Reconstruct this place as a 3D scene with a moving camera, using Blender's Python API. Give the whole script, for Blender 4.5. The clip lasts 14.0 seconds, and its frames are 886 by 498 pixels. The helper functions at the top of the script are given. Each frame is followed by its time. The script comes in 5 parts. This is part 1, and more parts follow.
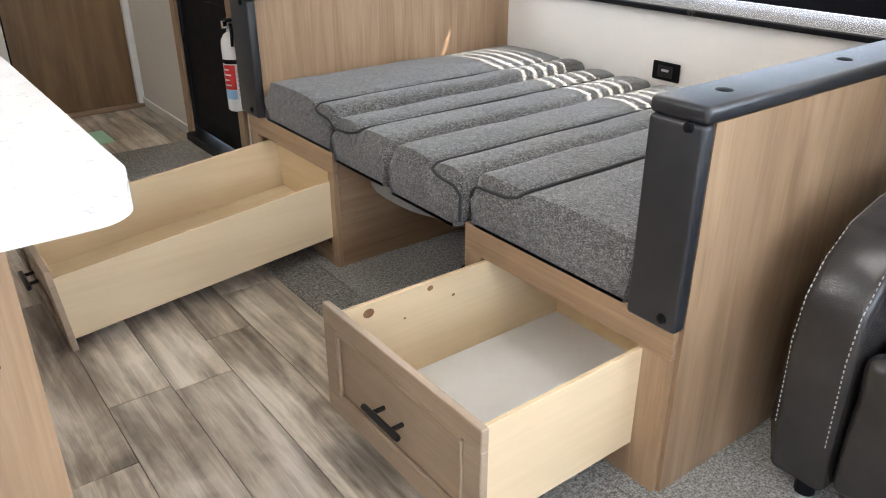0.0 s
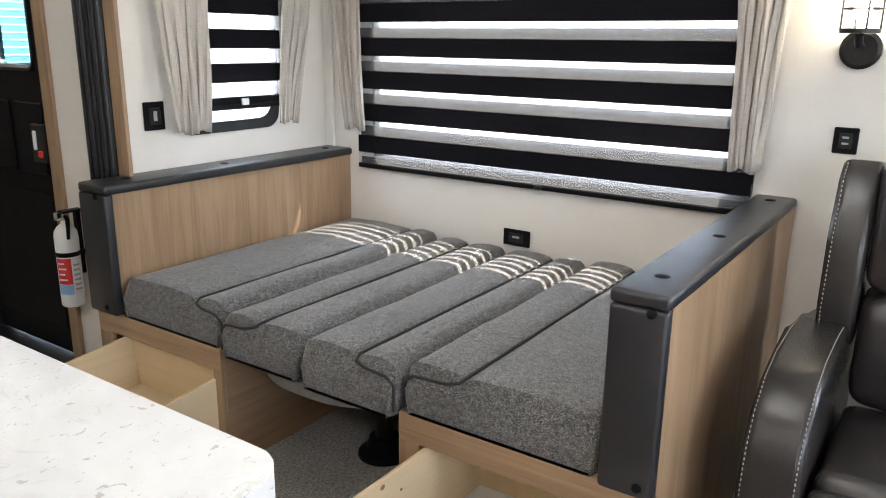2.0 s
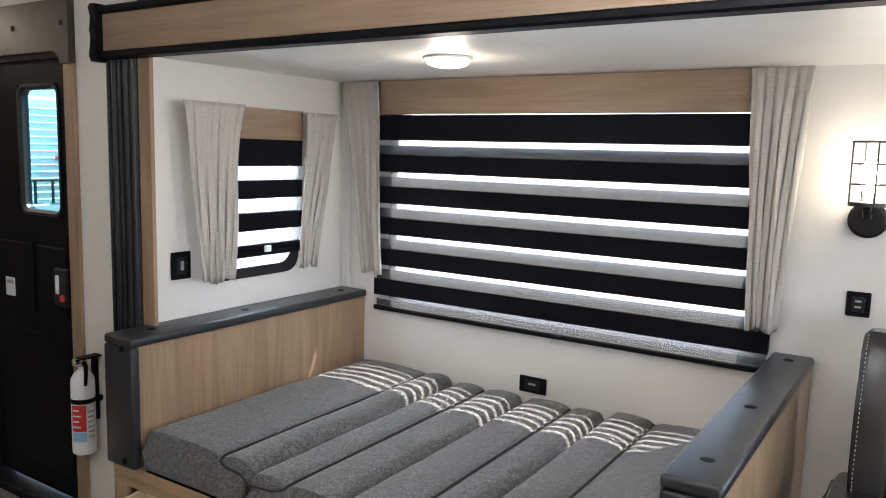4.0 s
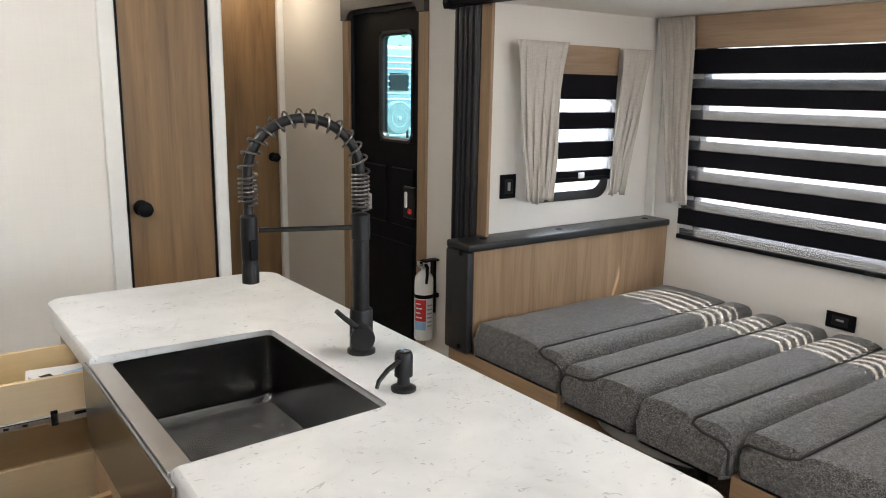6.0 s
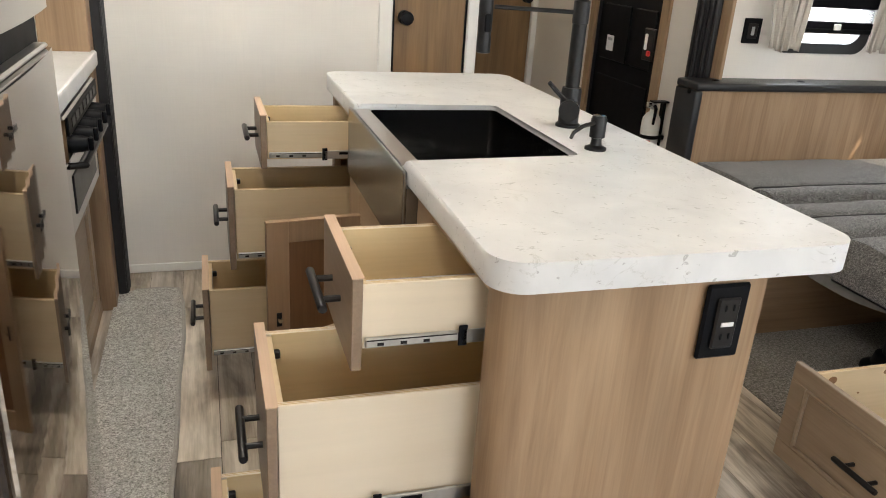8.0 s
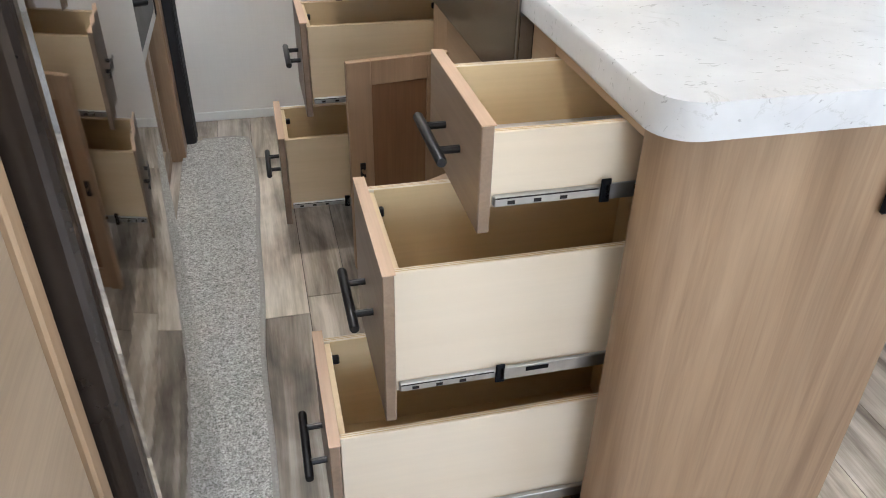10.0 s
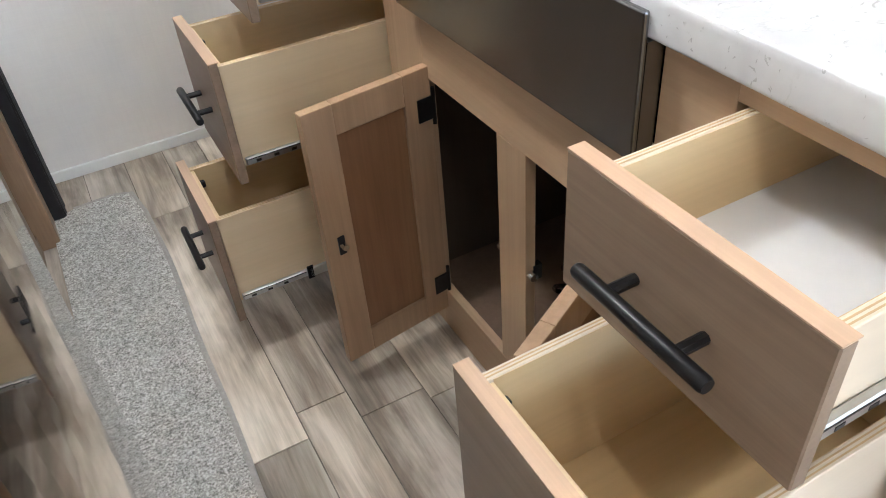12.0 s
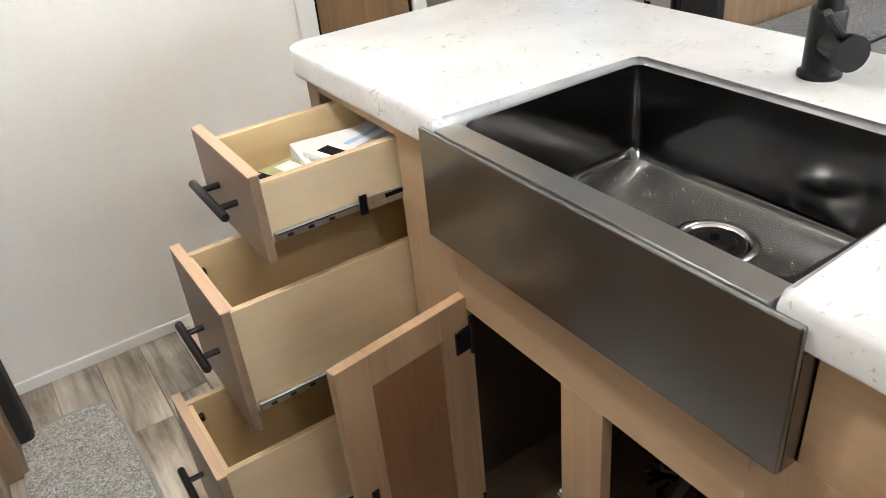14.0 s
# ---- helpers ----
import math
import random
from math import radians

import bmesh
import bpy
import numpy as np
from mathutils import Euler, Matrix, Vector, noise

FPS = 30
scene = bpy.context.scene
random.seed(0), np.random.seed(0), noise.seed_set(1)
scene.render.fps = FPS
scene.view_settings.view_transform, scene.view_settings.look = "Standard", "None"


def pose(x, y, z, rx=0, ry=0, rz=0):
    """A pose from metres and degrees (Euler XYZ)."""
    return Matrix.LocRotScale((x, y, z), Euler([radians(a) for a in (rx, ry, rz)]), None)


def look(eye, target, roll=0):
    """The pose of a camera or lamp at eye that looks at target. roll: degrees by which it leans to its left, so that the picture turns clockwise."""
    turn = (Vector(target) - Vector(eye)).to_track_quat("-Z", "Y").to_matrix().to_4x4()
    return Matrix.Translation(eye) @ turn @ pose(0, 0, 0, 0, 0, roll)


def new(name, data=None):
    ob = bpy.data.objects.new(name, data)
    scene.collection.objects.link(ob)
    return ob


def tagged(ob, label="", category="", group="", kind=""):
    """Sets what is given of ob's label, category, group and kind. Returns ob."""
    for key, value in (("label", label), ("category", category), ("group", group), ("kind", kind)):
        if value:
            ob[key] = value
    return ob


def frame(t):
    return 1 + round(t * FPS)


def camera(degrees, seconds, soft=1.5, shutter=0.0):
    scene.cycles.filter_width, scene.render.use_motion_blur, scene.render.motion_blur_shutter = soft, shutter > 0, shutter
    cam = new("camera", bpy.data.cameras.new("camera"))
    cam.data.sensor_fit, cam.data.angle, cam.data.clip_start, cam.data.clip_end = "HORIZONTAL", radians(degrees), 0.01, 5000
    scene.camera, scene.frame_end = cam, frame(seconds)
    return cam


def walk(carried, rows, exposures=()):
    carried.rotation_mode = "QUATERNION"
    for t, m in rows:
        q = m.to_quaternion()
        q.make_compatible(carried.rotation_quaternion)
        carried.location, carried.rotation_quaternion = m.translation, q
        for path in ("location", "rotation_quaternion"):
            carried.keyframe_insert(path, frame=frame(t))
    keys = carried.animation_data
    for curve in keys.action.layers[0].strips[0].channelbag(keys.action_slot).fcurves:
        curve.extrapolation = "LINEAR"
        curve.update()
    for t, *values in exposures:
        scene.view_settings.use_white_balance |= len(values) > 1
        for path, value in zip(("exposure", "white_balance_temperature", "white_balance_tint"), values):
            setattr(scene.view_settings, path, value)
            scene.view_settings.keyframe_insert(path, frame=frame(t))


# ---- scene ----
cam = camera(60.1, 14.0, 1.0)
PATH = [
    (0, (-0.027, 0.019, 1.207), (1.056, 1.456, 0.336), -0.1),
    (0.5, (-0.13, 0.108, 1.241), (1.112, 1.458, 0.443), -0.2),
    (1, (-0.208, 0.182, 1.263), (1.18, 1.434, 0.552), 0.0),
    (1.5, (-0.257, 0.253, 1.295), (1.245, 1.419, 0.674), 0.3),
    (2, (-0.303, 0.325, 1.328), (1.29, 1.415, 0.802), 0.7),
    (2.2, (-0.304, 0.353, 1.344), (1.314, 1.421, 0.85), 0.7),
    (4.3, (-0.444, 0.439, 1.495), (1.198, 1.561, 1.289), 1.9),
    (4.5, (-0.479, 0.436, 1.493), (1.124, 1.617, 1.299), 1.7),
    (5, (-0.565, 0.434, 1.495), (0.886, 1.79, 1.258), 0.9),
    (5.5, (-0.64, 0.38, 1.476), (0.653, 1.874, 1.165), 0.6),
    (6, (-0.696, 0.31, 1.452), (0.451, 1.896, 1.041), 1.0),
    (6.5, (-0.737, 0.231, 1.42), (0.265, 1.891, 0.931), 1.6),
    (7, (-0.774, 0.123, 1.385), (0.077, 1.841, 0.815), 2.5),
    (7.5, (-0.778, 0.035, 1.34), (-0.073, 1.791, 0.691), 3.2),
    (8, (-0.773, -0.025, 1.3), (-0.202, 1.746, 0.566), 3.8),
    (8.5, (-0.773, -0.048, 1.275), (-0.312, 1.71, 0.44), 3.8),
    (8.7, (-0.774, -0.046, 1.261), (-0.344, 1.701, 0.387), 3.8),
    (10.8, (-0.877, 0.389, 1.225), (-0.403, 1.925, 0.035), -1.3),
    (11, (-0.885, 0.457, 1.222), (-0.38, 1.971, 0.018), -1.9),
    (11.5, (-0.912, 0.637, 1.216), (-0.316, 2.091, -0.021), -3.1),
    (12, (-0.927, 0.766, 1.206), (-0.253, 2.169, -0.052), -5.1),
    (12.5, (-0.939, 0.864, 1.215), (-0.192, 2.249, -0.02), -6.1),
    (13, (-0.931, 0.945, 1.242), (-0.13, 2.345, 0.059), -6.6),
    (13.5, (-0.928, 1.007, 1.285), (-0.084, 2.439, 0.173), -6.2),
    (14, (-0.918, 1.043, 1.311), (-0.045, 2.507, 0.264), -5.9),
]
walk(cam, [(t, look(eye, target, roll)) for t, eye, target, roll in PATH], [(0, 4.12, 5900, 10), (1, 4.0, 5950, 10), (2, 3.78, 6000, 10), (4.5, 3.47, 5800, 10), (6, 3.42, 6150, 10), (8, 3.52, 6550, 10), (9, 3.55, 6350, 10), (10.8, 3.78, 5500, 10), (11.6, 3.90, 5600, 10), (12.5, 4.12, 5750, 10), (13.2, 4.12, 5900, 10), (14, 4.0, 6150, 10)])

# ---- light ----
world = bpy.data.worlds.new("world")
scene.world = world
world.use_nodes = True
wn, wl = world.node_tree.nodes, world.node_tree.links
sky = wn.new("ShaderNodeTexSky")
sky.sky_type = 'NISHITA'
sky.sun_disc = False
SUN_TRAVEL = Vector((-0.40, 0.23, -1.0)).normalized()
sky.sun_elevation = math.asin(-SUN_TRAVEL.z)
sky.sun_rotation = math.atan2(-SUN_TRAVEL.x, -SUN_TRAVEL.y)
wl.new(sky.outputs[0], wn["Background"].inputs[0])
wn["Background"].inputs[1].default_value = 0.06
sun = new("sun", bpy.data.lights.new("sun", 'SUN'))
sun.data.energy, sun.data.angle, sun.data.color = 2.1, radians(0.5), (1.0, 0.87, 0.68)
sun.matrix_world = look((0, 0, 0), SUN_TRAVEL) @ Matrix.Identity(4)


def area_light(name, eye, target, w, h, power, color):
    d = bpy.data.lights.new(name, 'AREA')
    d.shape, d.size, d.size_y, d.energy, d.color = 'RECTANGLE', w, h, power, color
    o = new(name, d)
    o.matrix_world = look(eye, target)
    return o


DAY = (0.93, 0.97, 1.0)
WARM = (1.0, 0.83, 0.62)
NEUTRAL = (1.0, 0.96, 0.90)
# rear window is out of view, assumed from cool light on the worktop
area_light("rear_window_light", (0.0, -2.66, 1.45), (0.0, 0.0, 1.2), 1.9, 0.8, 2.5, DAY)
# the bay and kitchen lamps are added fill at invented, unseen openings
area_light("bay_fill_light", (2.27, -0.75, 1.25), (0.0, -0.3, 0.8), 0.85, 0.7, 2.6, DAY)
area_light("kitchen_fill_light", (-1.76, -1.1, 1.48), (0.0, -0.6, 1.1), 0.7, 0.5, 2.2, DAY)
area_light("side_window_light", (1.75, 2.80, 1.30), (1.75, 0.0, 1.2), 0.46, 0.56, 1.6, DAY)
area_light("dinette_window_light", (2.36, 1.67, 1.24), (0.0, 1.67, 1.1), 1.5, 0.72, 2.7, DAY)

# ---- mesh and material tools ----
BASE = {}


def thing(name, x, y, z, label="", category="", group="", kind=""):
    e = new(name)
    e.location = (x, y, z)
    e.empty_display_size = 0.05
    BASE[e.name] = Vector((x, y, z))
    return tagged(e, label, category, group, kind)


def part(name, bm, material, parent=None, label="", smooth=False, local=False):
    """One mesh object; its geometry is given in world places, or from its parent's base when local."""
    base = BASE.get(parent.name, Vector((0, 0, 0))) if parent else Vector((0, 0, 0))
    if parent and not local:
        bmesh.ops.translate(bm, verts=bm.verts, vec=-base)
    bmesh.ops.recalc_face_normals(bm, faces=bm.faces)
    me = bpy.data.meshes.new(name)
    bm.to_mesh(me)
    bm.free()
    me.materials.append(material)
    if smooth:
        me.shade_smooth()
        me.set_sharp_from_angle(angle=radians(38))
    o = new(name, me)
    if parent:
        o.parent = parent
        BASE[o.name] = base
    return tagged(o, label)


def box(x0, x1, y0, y1, z0, z1, r=0.0, bm=None, seg=1):
    own = bmesh.new()
    vs = bmesh.ops.create_cube(own, size=1.0)["verts"]
    for v in vs:
        v.co = Vector(((x0 + x1) / 2 + v.co.x * (x1 - x0), (y0 + y1) / 2 + v.co.y * (y1 - y0), (z0 + z1) / 2 + v.co.z * (z1 - z0)))
    if r > 0:
        bmesh.ops.bevel(own, geom=own.edges[:], offset=r, segments=seg, affect='EDGES', profile=0.5)
    return merged(bm, own)


def merged(bm, own):
    if bm is None:
        return own
    me = bpy.data.meshes.new("tmp")
    own.to_mesh(me)
    own.free()
    bm.from_mesh(me)
    bpy.data.meshes.remove(me)
    return bm


def boxes(*rows, r=0.0):
    bm = bmesh.new()
    for a in rows:
        box(*a, r=r, bm=bm)
    return bm


def ring(pts, closed_profile, caps=True):
    """Loft through lists of points of equal length."""
    bm = bmesh.new()
    rows = [[bm.verts.new(p) for p in row] for row in pts]
    n = len(rows[0])
    for a, b in zip(rows, rows[1:]):
        for i in range(n if closed_profile else n - 1):
            j = (i + 1) % n
            bm.faces.new((a[i], a[j], b[j], b[i]))
    if caps and closed_profile:
        bm.faces.new(rows[0])
        bm.faces.new(rows[-1][::-1])
    return bm


def tube(path, r, n=10, bm=None):
    pts = [Vector(p) for p in path]
    rows = []
    a = None
    for i, p in enumerate(pts):
        d = (pts[min(i + 1, len(pts) - 1)] - pts[max(i - 1, 0)]).normalized()
        if a is None:
            a = d.cross(Vector((0.31, 0.22, 0.92)) if abs(d.z) < 0.9 else Vector((1, 0.1, 0))).normalized()
        a = (a - d * a.dot(d)).normalized()
        b = d.cross(a).normalized()
        rr = r[i] if isinstance(r, (list, tuple)) else r
        rows.append([p + rr * (math.cos(k * math.tau / n) * a + math.sin(k * math.tau / n) * b) for k in range(n)])
    return merged(bm, ring(rows, True))


def lathe(x, y, profile, n=28, bm=None):
    rows = [[(x + r * math.cos(k * math.tau / n), y + r * math.sin(k * math.tau / n), z) for k in range(n)] for r, z in profile]
    return merged(bm, ring(rows, True))


def extrude_y(outline, y0, y1, r=0.0, seg=2):
    """An outline in x and z, given thickness along y."""
    bm = ring([[(x, y0, z) for x, z in outline], [(x, y1, z) for x, z in outline]], True)
    if r:
        es = [e for e in bm.edges if abs(e.verts[0].co.y - e.verts[1].co.y) < 1e-6]
        bmesh.ops.bevel(bm, geom=es, offset=r, segments=seg, affect='EDGES', profile=0.5)
    return bm


def extrude_z(outline, z0, z1, r=0.0, seg=2):
    bm = ring([[(x, y, z0) for x, y in outline], [(x, y, z1) for x, y in outline]], True)
    if r:
        es = [e for e in bm.edges if abs(e.verts[0].co.z - e.verts[1].co.z) < 1e-6]
        bmesh.ops.bevel(bm, geom=es, offset=r, segments=seg, affect='EDGES', profile=0.5)
    return bm


def round_rect(x0, x1, y0, y1, r, n=6):
    out = []
    for cx, cy, a in ((x1 - r, y1 - r, 0), (x0 + r, y1 - r, 90), (x0 + r, y0 + r, 180), (x1 - r, y0 + r, 270)):
        for k in range(n + 1):
            t = radians(a + 90 * k / n)
            out.append((cx + r * math.cos(t), cy + r * math.sin(t)))
    return out


class Mat:
    def __init__(self, name, base=(0.8, 0.8, 0.8), rough=0.5, metal=0.0, **more):
        self.m = bpy.data.materials.new(name)
        self.m.use_nodes = True
        self.n, self.l = self.m.node_tree.nodes, self.m.node_tree.links
        self.b = self.n["Principled BSDF"]
        self.set("Base Color", (*base, 1))
        self.set("Roughness", rough)
        self.set("Metallic", metal)
        for k, v in more.items():
            self.set(k.replace("_", " "), v)
        self.pos = self.n.new("ShaderNodeNewGeometry").outputs["Position"]
        self.vec = self.pos

    def set(self, k, v):
        self.b.inputs[k].default_value = v

    def jitter(self, amount=40.0):
        """Each piece takes its own stretch of the pattern."""
        info = self.n.new("ShaderNodeObjectInfo")
        c = self.n.new("ShaderNodeCombineXYZ")
        for i, f in enumerate((1.0, 0.37, 0.71)):
            mul = self.n.new("ShaderNodeMath")
            mul.operation = 'MULTIPLY'
            mul.inputs[1].default_value = amount * f
            self.l.new(info.outputs["Random"], mul.inputs[0])
            self.l.new(mul.outputs[0], c.inputs[i])
        add = self.n.new("ShaderNodeVectorMath")
        self.l.new(self.pos, add.inputs[0])
        self.l.new(c.outputs[0], add.inputs[1])
        self.vec = add.outputs[0]
        self.rand = info.outputs["Random"]
        return self

    def noise(self, scale, detail=4.0, rough=0.55, distort=0.0):
        mp = self.n.new("ShaderNodeMapping")
        mp.inputs["Scale"].default_value = scale if isinstance(scale, tuple) else (scale,) * 3
        self.l.new(self.vec, mp.inputs[0])
        t = self.n.new("ShaderNodeTexNoise")
        t.inputs["Scale"].default_value = 1.0
        t.inputs["Detail"].default_value = detail
        t.inputs["Roughness"].default_value = rough
        t.inputs["Distortion"].default_value = distort
        self.l.new(mp.outputs[0], t.inputs["Vector"])
        return t.outputs["Fac"]

    def voronoi(self, scale, out="Distance", feature='F1'):
        mp = self.n.new("ShaderNodeMapping")
        mp.inputs["Scale"].default_value = scale if isinstance(scale, tuple) else (scale,) * 3
        self.l.new(self.vec, mp.inputs[0])
        t = self.n.new("ShaderNodeTexVoronoi")
        t.feature = feature
        t.inputs["Scale"].default_value = 1.0
        self.l.new(mp.outputs[0], t.inputs["Vector"])
        return t.outputs[out]

    def ramp(self, fac, *stops):
        r = self.n.new("ShaderNodeValToRGB")
        e = r.color_ramp.elements
        while len(e) < len(stops):
            e.new(0.5)
        for s, (p, c) in zip(e, stops):
            s.position = p
            s.color = (*c, 1) if isinstance(c, tuple) else (c, c, c, 1)
        self.l.new(fac, r.inputs[0])
        return r.outputs[0]

    def mix(self, a, b, fac, kind='MIX'):
        x = self.n.new("ShaderNodeMix")
        x.data_type, x.blend_type = 'RGBA', kind
        for sock, v in ((x.inputs[0], fac), (x.inputs[6], a), (x.inputs[7], b)):
            if hasattr(v, "node"):
                self.l.new(v, sock)
            elif isinstance(v, tuple):
                sock.default_value = (*v, 1)
            else:
                sock.default_value = v if sock == x.inputs[0] else (v, v, v, 1)
        return x.outputs[2]

    def color(self, c):
        self.l.new(c, self.b.inputs["Base Color"])
        return self

    def rough(self, fac, lo, hi):
        self.l.new(self.ramp(fac, (0.0, lo), (1.0, hi)), self.b.inputs["Roughness"])
        return self

    def bump(self, fac, strength, dist):
        b = self.n.new("ShaderNodeBump")
        b.inputs["Strength"].default_value = strength
        b.inputs["Distance"].default_value = dist
        self.l.new(fac, b.inputs["Height"])
        self.l.new(b.outputs[0], self.b.inputs["Normal"])
        return self


def wood(name, dark, mid, light, along, rough=0.42, grain=1.0, relief=0.12, streak=0.24):
    """Oak-look laminate or solid wood, its grain along one axis."""
    m = Mat(name, mid, rough).jitter()
    s = [17.0 * grain] * 3
    s["xyz".index(along)] = 1.0 * grain
    f = [160.0 * grain] * 3
    f["xyz".index(along)] = 5.0 * grain
    w = [5.0 * grain] * 3
    w["xyz".index(along)] = 0.7 * grain
    wide = m.noise(tuple(w), 3.0, 0.55, 1.8)
    band = m.noise(tuple(s), 6.0, 0.62, 1.7)
    fine = m.noise(tuple(f), 3.0, 0.6)
    c = m.ramp(band, (0.25, dark), (0.5, mid), (0.75, light))
    c = m.mix(c, m.ramp(wide, (0.3, dark), (0.55, mid), (0.75, light)), 0.5)
    c = m.mix(c, m.ramp(fine, (0.35, 0.55), (0.6, 1.0)), streak, 'MULTIPLY')
    m.color(c).bump(fine, relief, 0.001)
    m.rough(wide, rough - 0.08, rough + 0.1)
    return m.m


OAK_D, OAK_M, OAK_L = (0.165, 0.096, 0.049), (0.325, 0.214, 0.125), (0.42, 0.295, 0.183)
oak_z = wood("oak_upright", OAK_D, OAK_M, OAK_L, 'z')
oak_y = wood("oak_along", OAK_D, OAK_M, OAK_L, 'y')
oak_x = wood("oak_across", OAK_D, OAK_M, OAK_L, 'x')
dark_oak_y = wood("dark_oak_along", (0.19, 0.118, 0.07), (0.31, 0.212, 0.135), (0.38, 0.272, 0.18), 'y')
dark_oak_x = wood("dark_oak_across", (0.19, 0.118, 0.07), (0.31, 0.212, 0.135), (0.38, 0.272, 0.18), 'x')
door_wood = wood("door_wood", (0.085, 0.044, 0.017), (0.20, 0.112, 0.043), (0.275, 0.162, 0.068), 'z', 0.45)
panel_brown = wood("panel_brown", (0.16, 0.075, 0.032), (0.245, 0.122, 0.054), (0.30, 0.16, 0.075), 'z', 0.5)
front_wood = wood("front_wood", (0.30, 0.222, 0.150), (0.37, 0.282, 0.196), (0.42, 0.325, 0.232), 'y', 0.38)
slab_front = wood("slab_front_wood", (0.185, 0.125, 0.08), (0.25, 0.176, 0.118), (0.30, 0.218, 0.15), 'y', 0.36)
ply_white = wood("pale_ply", (0.68, 0.575, 0.43), (0.70, 0.60, 0.46), (0.725, 0.63, 0.49), 'x', 0.5, 0.5, 0.04, 0.06)
ply_x = wood("birch_ply", (0.62, 0.475, 0.29), (0.67, 0.53, 0.34), (0.71, 0.58, 0.395), 'x', 0.5, 0.6, 0.05, 0.09)
ply_y = wood("birch_ply_back", (0.60, 0.44, 0.24), (0.67, 0.515, 0.31), (0.73, 0.58, 0.37), 'y', 0.5, 0.6, 0.05, 0.09)
ply_floor = wood("ply_floor", (0.56, 0.38, 0.18), (0.64, 0.455, 0.225), (0.70, 0.52, 0.28), 'x', 0.5, 0.6, 0.05, 0.09)
door_frame_wood = wood("door_frame_wood", (0.33, 0.205, 0.115), (0.415, 0.27, 0.158), (0.475, 0.322, 0.195), 'z', 0.45, 0.8)
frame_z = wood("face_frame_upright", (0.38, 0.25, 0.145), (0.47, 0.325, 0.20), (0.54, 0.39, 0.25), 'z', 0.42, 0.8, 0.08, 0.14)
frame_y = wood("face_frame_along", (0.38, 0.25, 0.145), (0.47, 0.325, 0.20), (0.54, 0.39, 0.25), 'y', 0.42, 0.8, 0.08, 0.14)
maple_y = wood("maple_edge", (0.50, 0.33, 0.21), (0.58, 0.40, 0.27), (0.64, 0.46, 0.32), 'y', 0.45, 0.8)


def plain(name, base, rough, metal=0.0, speck=0.06, scale=30.0, relief=0.0, **more):
    m = Mat(name, base, rough, metal, **more)
    f = m.noise(scale, 5.0)
    lo = tuple(c * (1 - speck) for c in base)
    hi = tuple(min(1, c * (1 + speck)) for c in base)
    m.color(m.ramp(f, (0.3, lo), (0.7, hi)))
    m.rough(m.noise(scale * 0.3, 3.0), max(0.02, rough - 0.06), min(1, rough + 0.06))
    if relief:
        m.bump(m.noise(scale * 8, 3.0), relief, 0.002)
    return m.m


def wall_paper():
    m = Mat("wall_vinyl", (0.74, 0.70, 0.65), 0.6)
    weave = m.mix(m.noise((300, 300, 8), 2.0), m.noise((8, 8, 300), 2.0), 0.5)
    big = m.noise(1.3, 3.0)
    c = m.ramp(big, (0.3, (0.70, 0.665, 0.62)), (0.7, (0.76, 0.725, 0.68)))
    m.color(m.mix(c, m.ramp(weave, (0.35, 0.9), (0.6, 1.0)), 0.35, 'MULTIPLY')).bump(weave, 0.08, 0.001)
    return m.m


def carpet_mat(name, lo, mid, hi):
    m = Mat(name, mid, 0.95)
    f = m.noise(210, 3.0, 0.7)
    g = m.noise(95, 3.0, 0.6)
    h = m.noise(5, 2.0)
    c = m.ramp(m.mix(f, g, 0.35), (0.38, lo), (0.5, mid), (0.60, hi))
    m.color(m.mix(c, m.ramp(h, (0.3, 0.86), (0.7, 1.0)), 0.8, 'MULTIPLY'))
    m.bump(m.mix(f, g, 0.4), 0.9, 0.012)
    return m.m


def quartz():
    m = Mat("quartz", (0.8, 0.8, 0.78), 0.22)
    cloud = m.noise(7, 4.0, 0.6, 0.6)
    vein = m.noise(5.5, 6.0, 0.62, 1.4)
    gate = m.noise(9.0, 3.0)
    line = m.ramp(vein, (0.490, 0.0), (0.499, 1.0), (0.501, 1.0), (0.510, 0.0))
    line = m.mix(line, m.ramp(gate, (0.52, 0.0), (0.62, 0.8)), 1.0, 'MULTIPLY')
    fleck = m.ramp(m.noise((42, 70, 50), 4.0, 0.55, 1.6), (0.645, 0.0), (0.675, 1.0))
    c = m.ramp(cloud, (0.3, (0.57, 0.574, 0.58)), (0.65, (0.68, 0.683, 0.685)))
    c = m.mix(c, (0.42, 0.42, 0.40), m.mix(line, 0.7, 1.0, 'MULTIPLY'))
    c = m.mix(c, (0.34, 0.34, 0.335), m.mix(fleck, 0.75, 1.0, 'MULTIPLY'))
    m.color(c).rough(cloud, 0.30, 0.44)
    return m.m


def tweed():
    m = Mat("tweed", (0.09, 0.09, 0.09), 0.95)
    f = m.noise((470, 165, 430), 3.0, 0.72)
    g = m.noise((140, 410, 370), 3.0, 0.7)
    mottle = m.noise((85, 60, 75), 3.0, 0.6)
    c = m.ramp(m.mix(m.mix(f, g, 0.5), mottle, 0.15), (0.42, (0.013, 0.012, 0.012)), (0.5, (0.080, 0.077, 0.073)), (0.585, (0.26, 0.254, 0.248)))
    m.color(c).bump(f, 0.55, 0.003)
    m.set("Sheen Weight", 0.25)
    return m.m


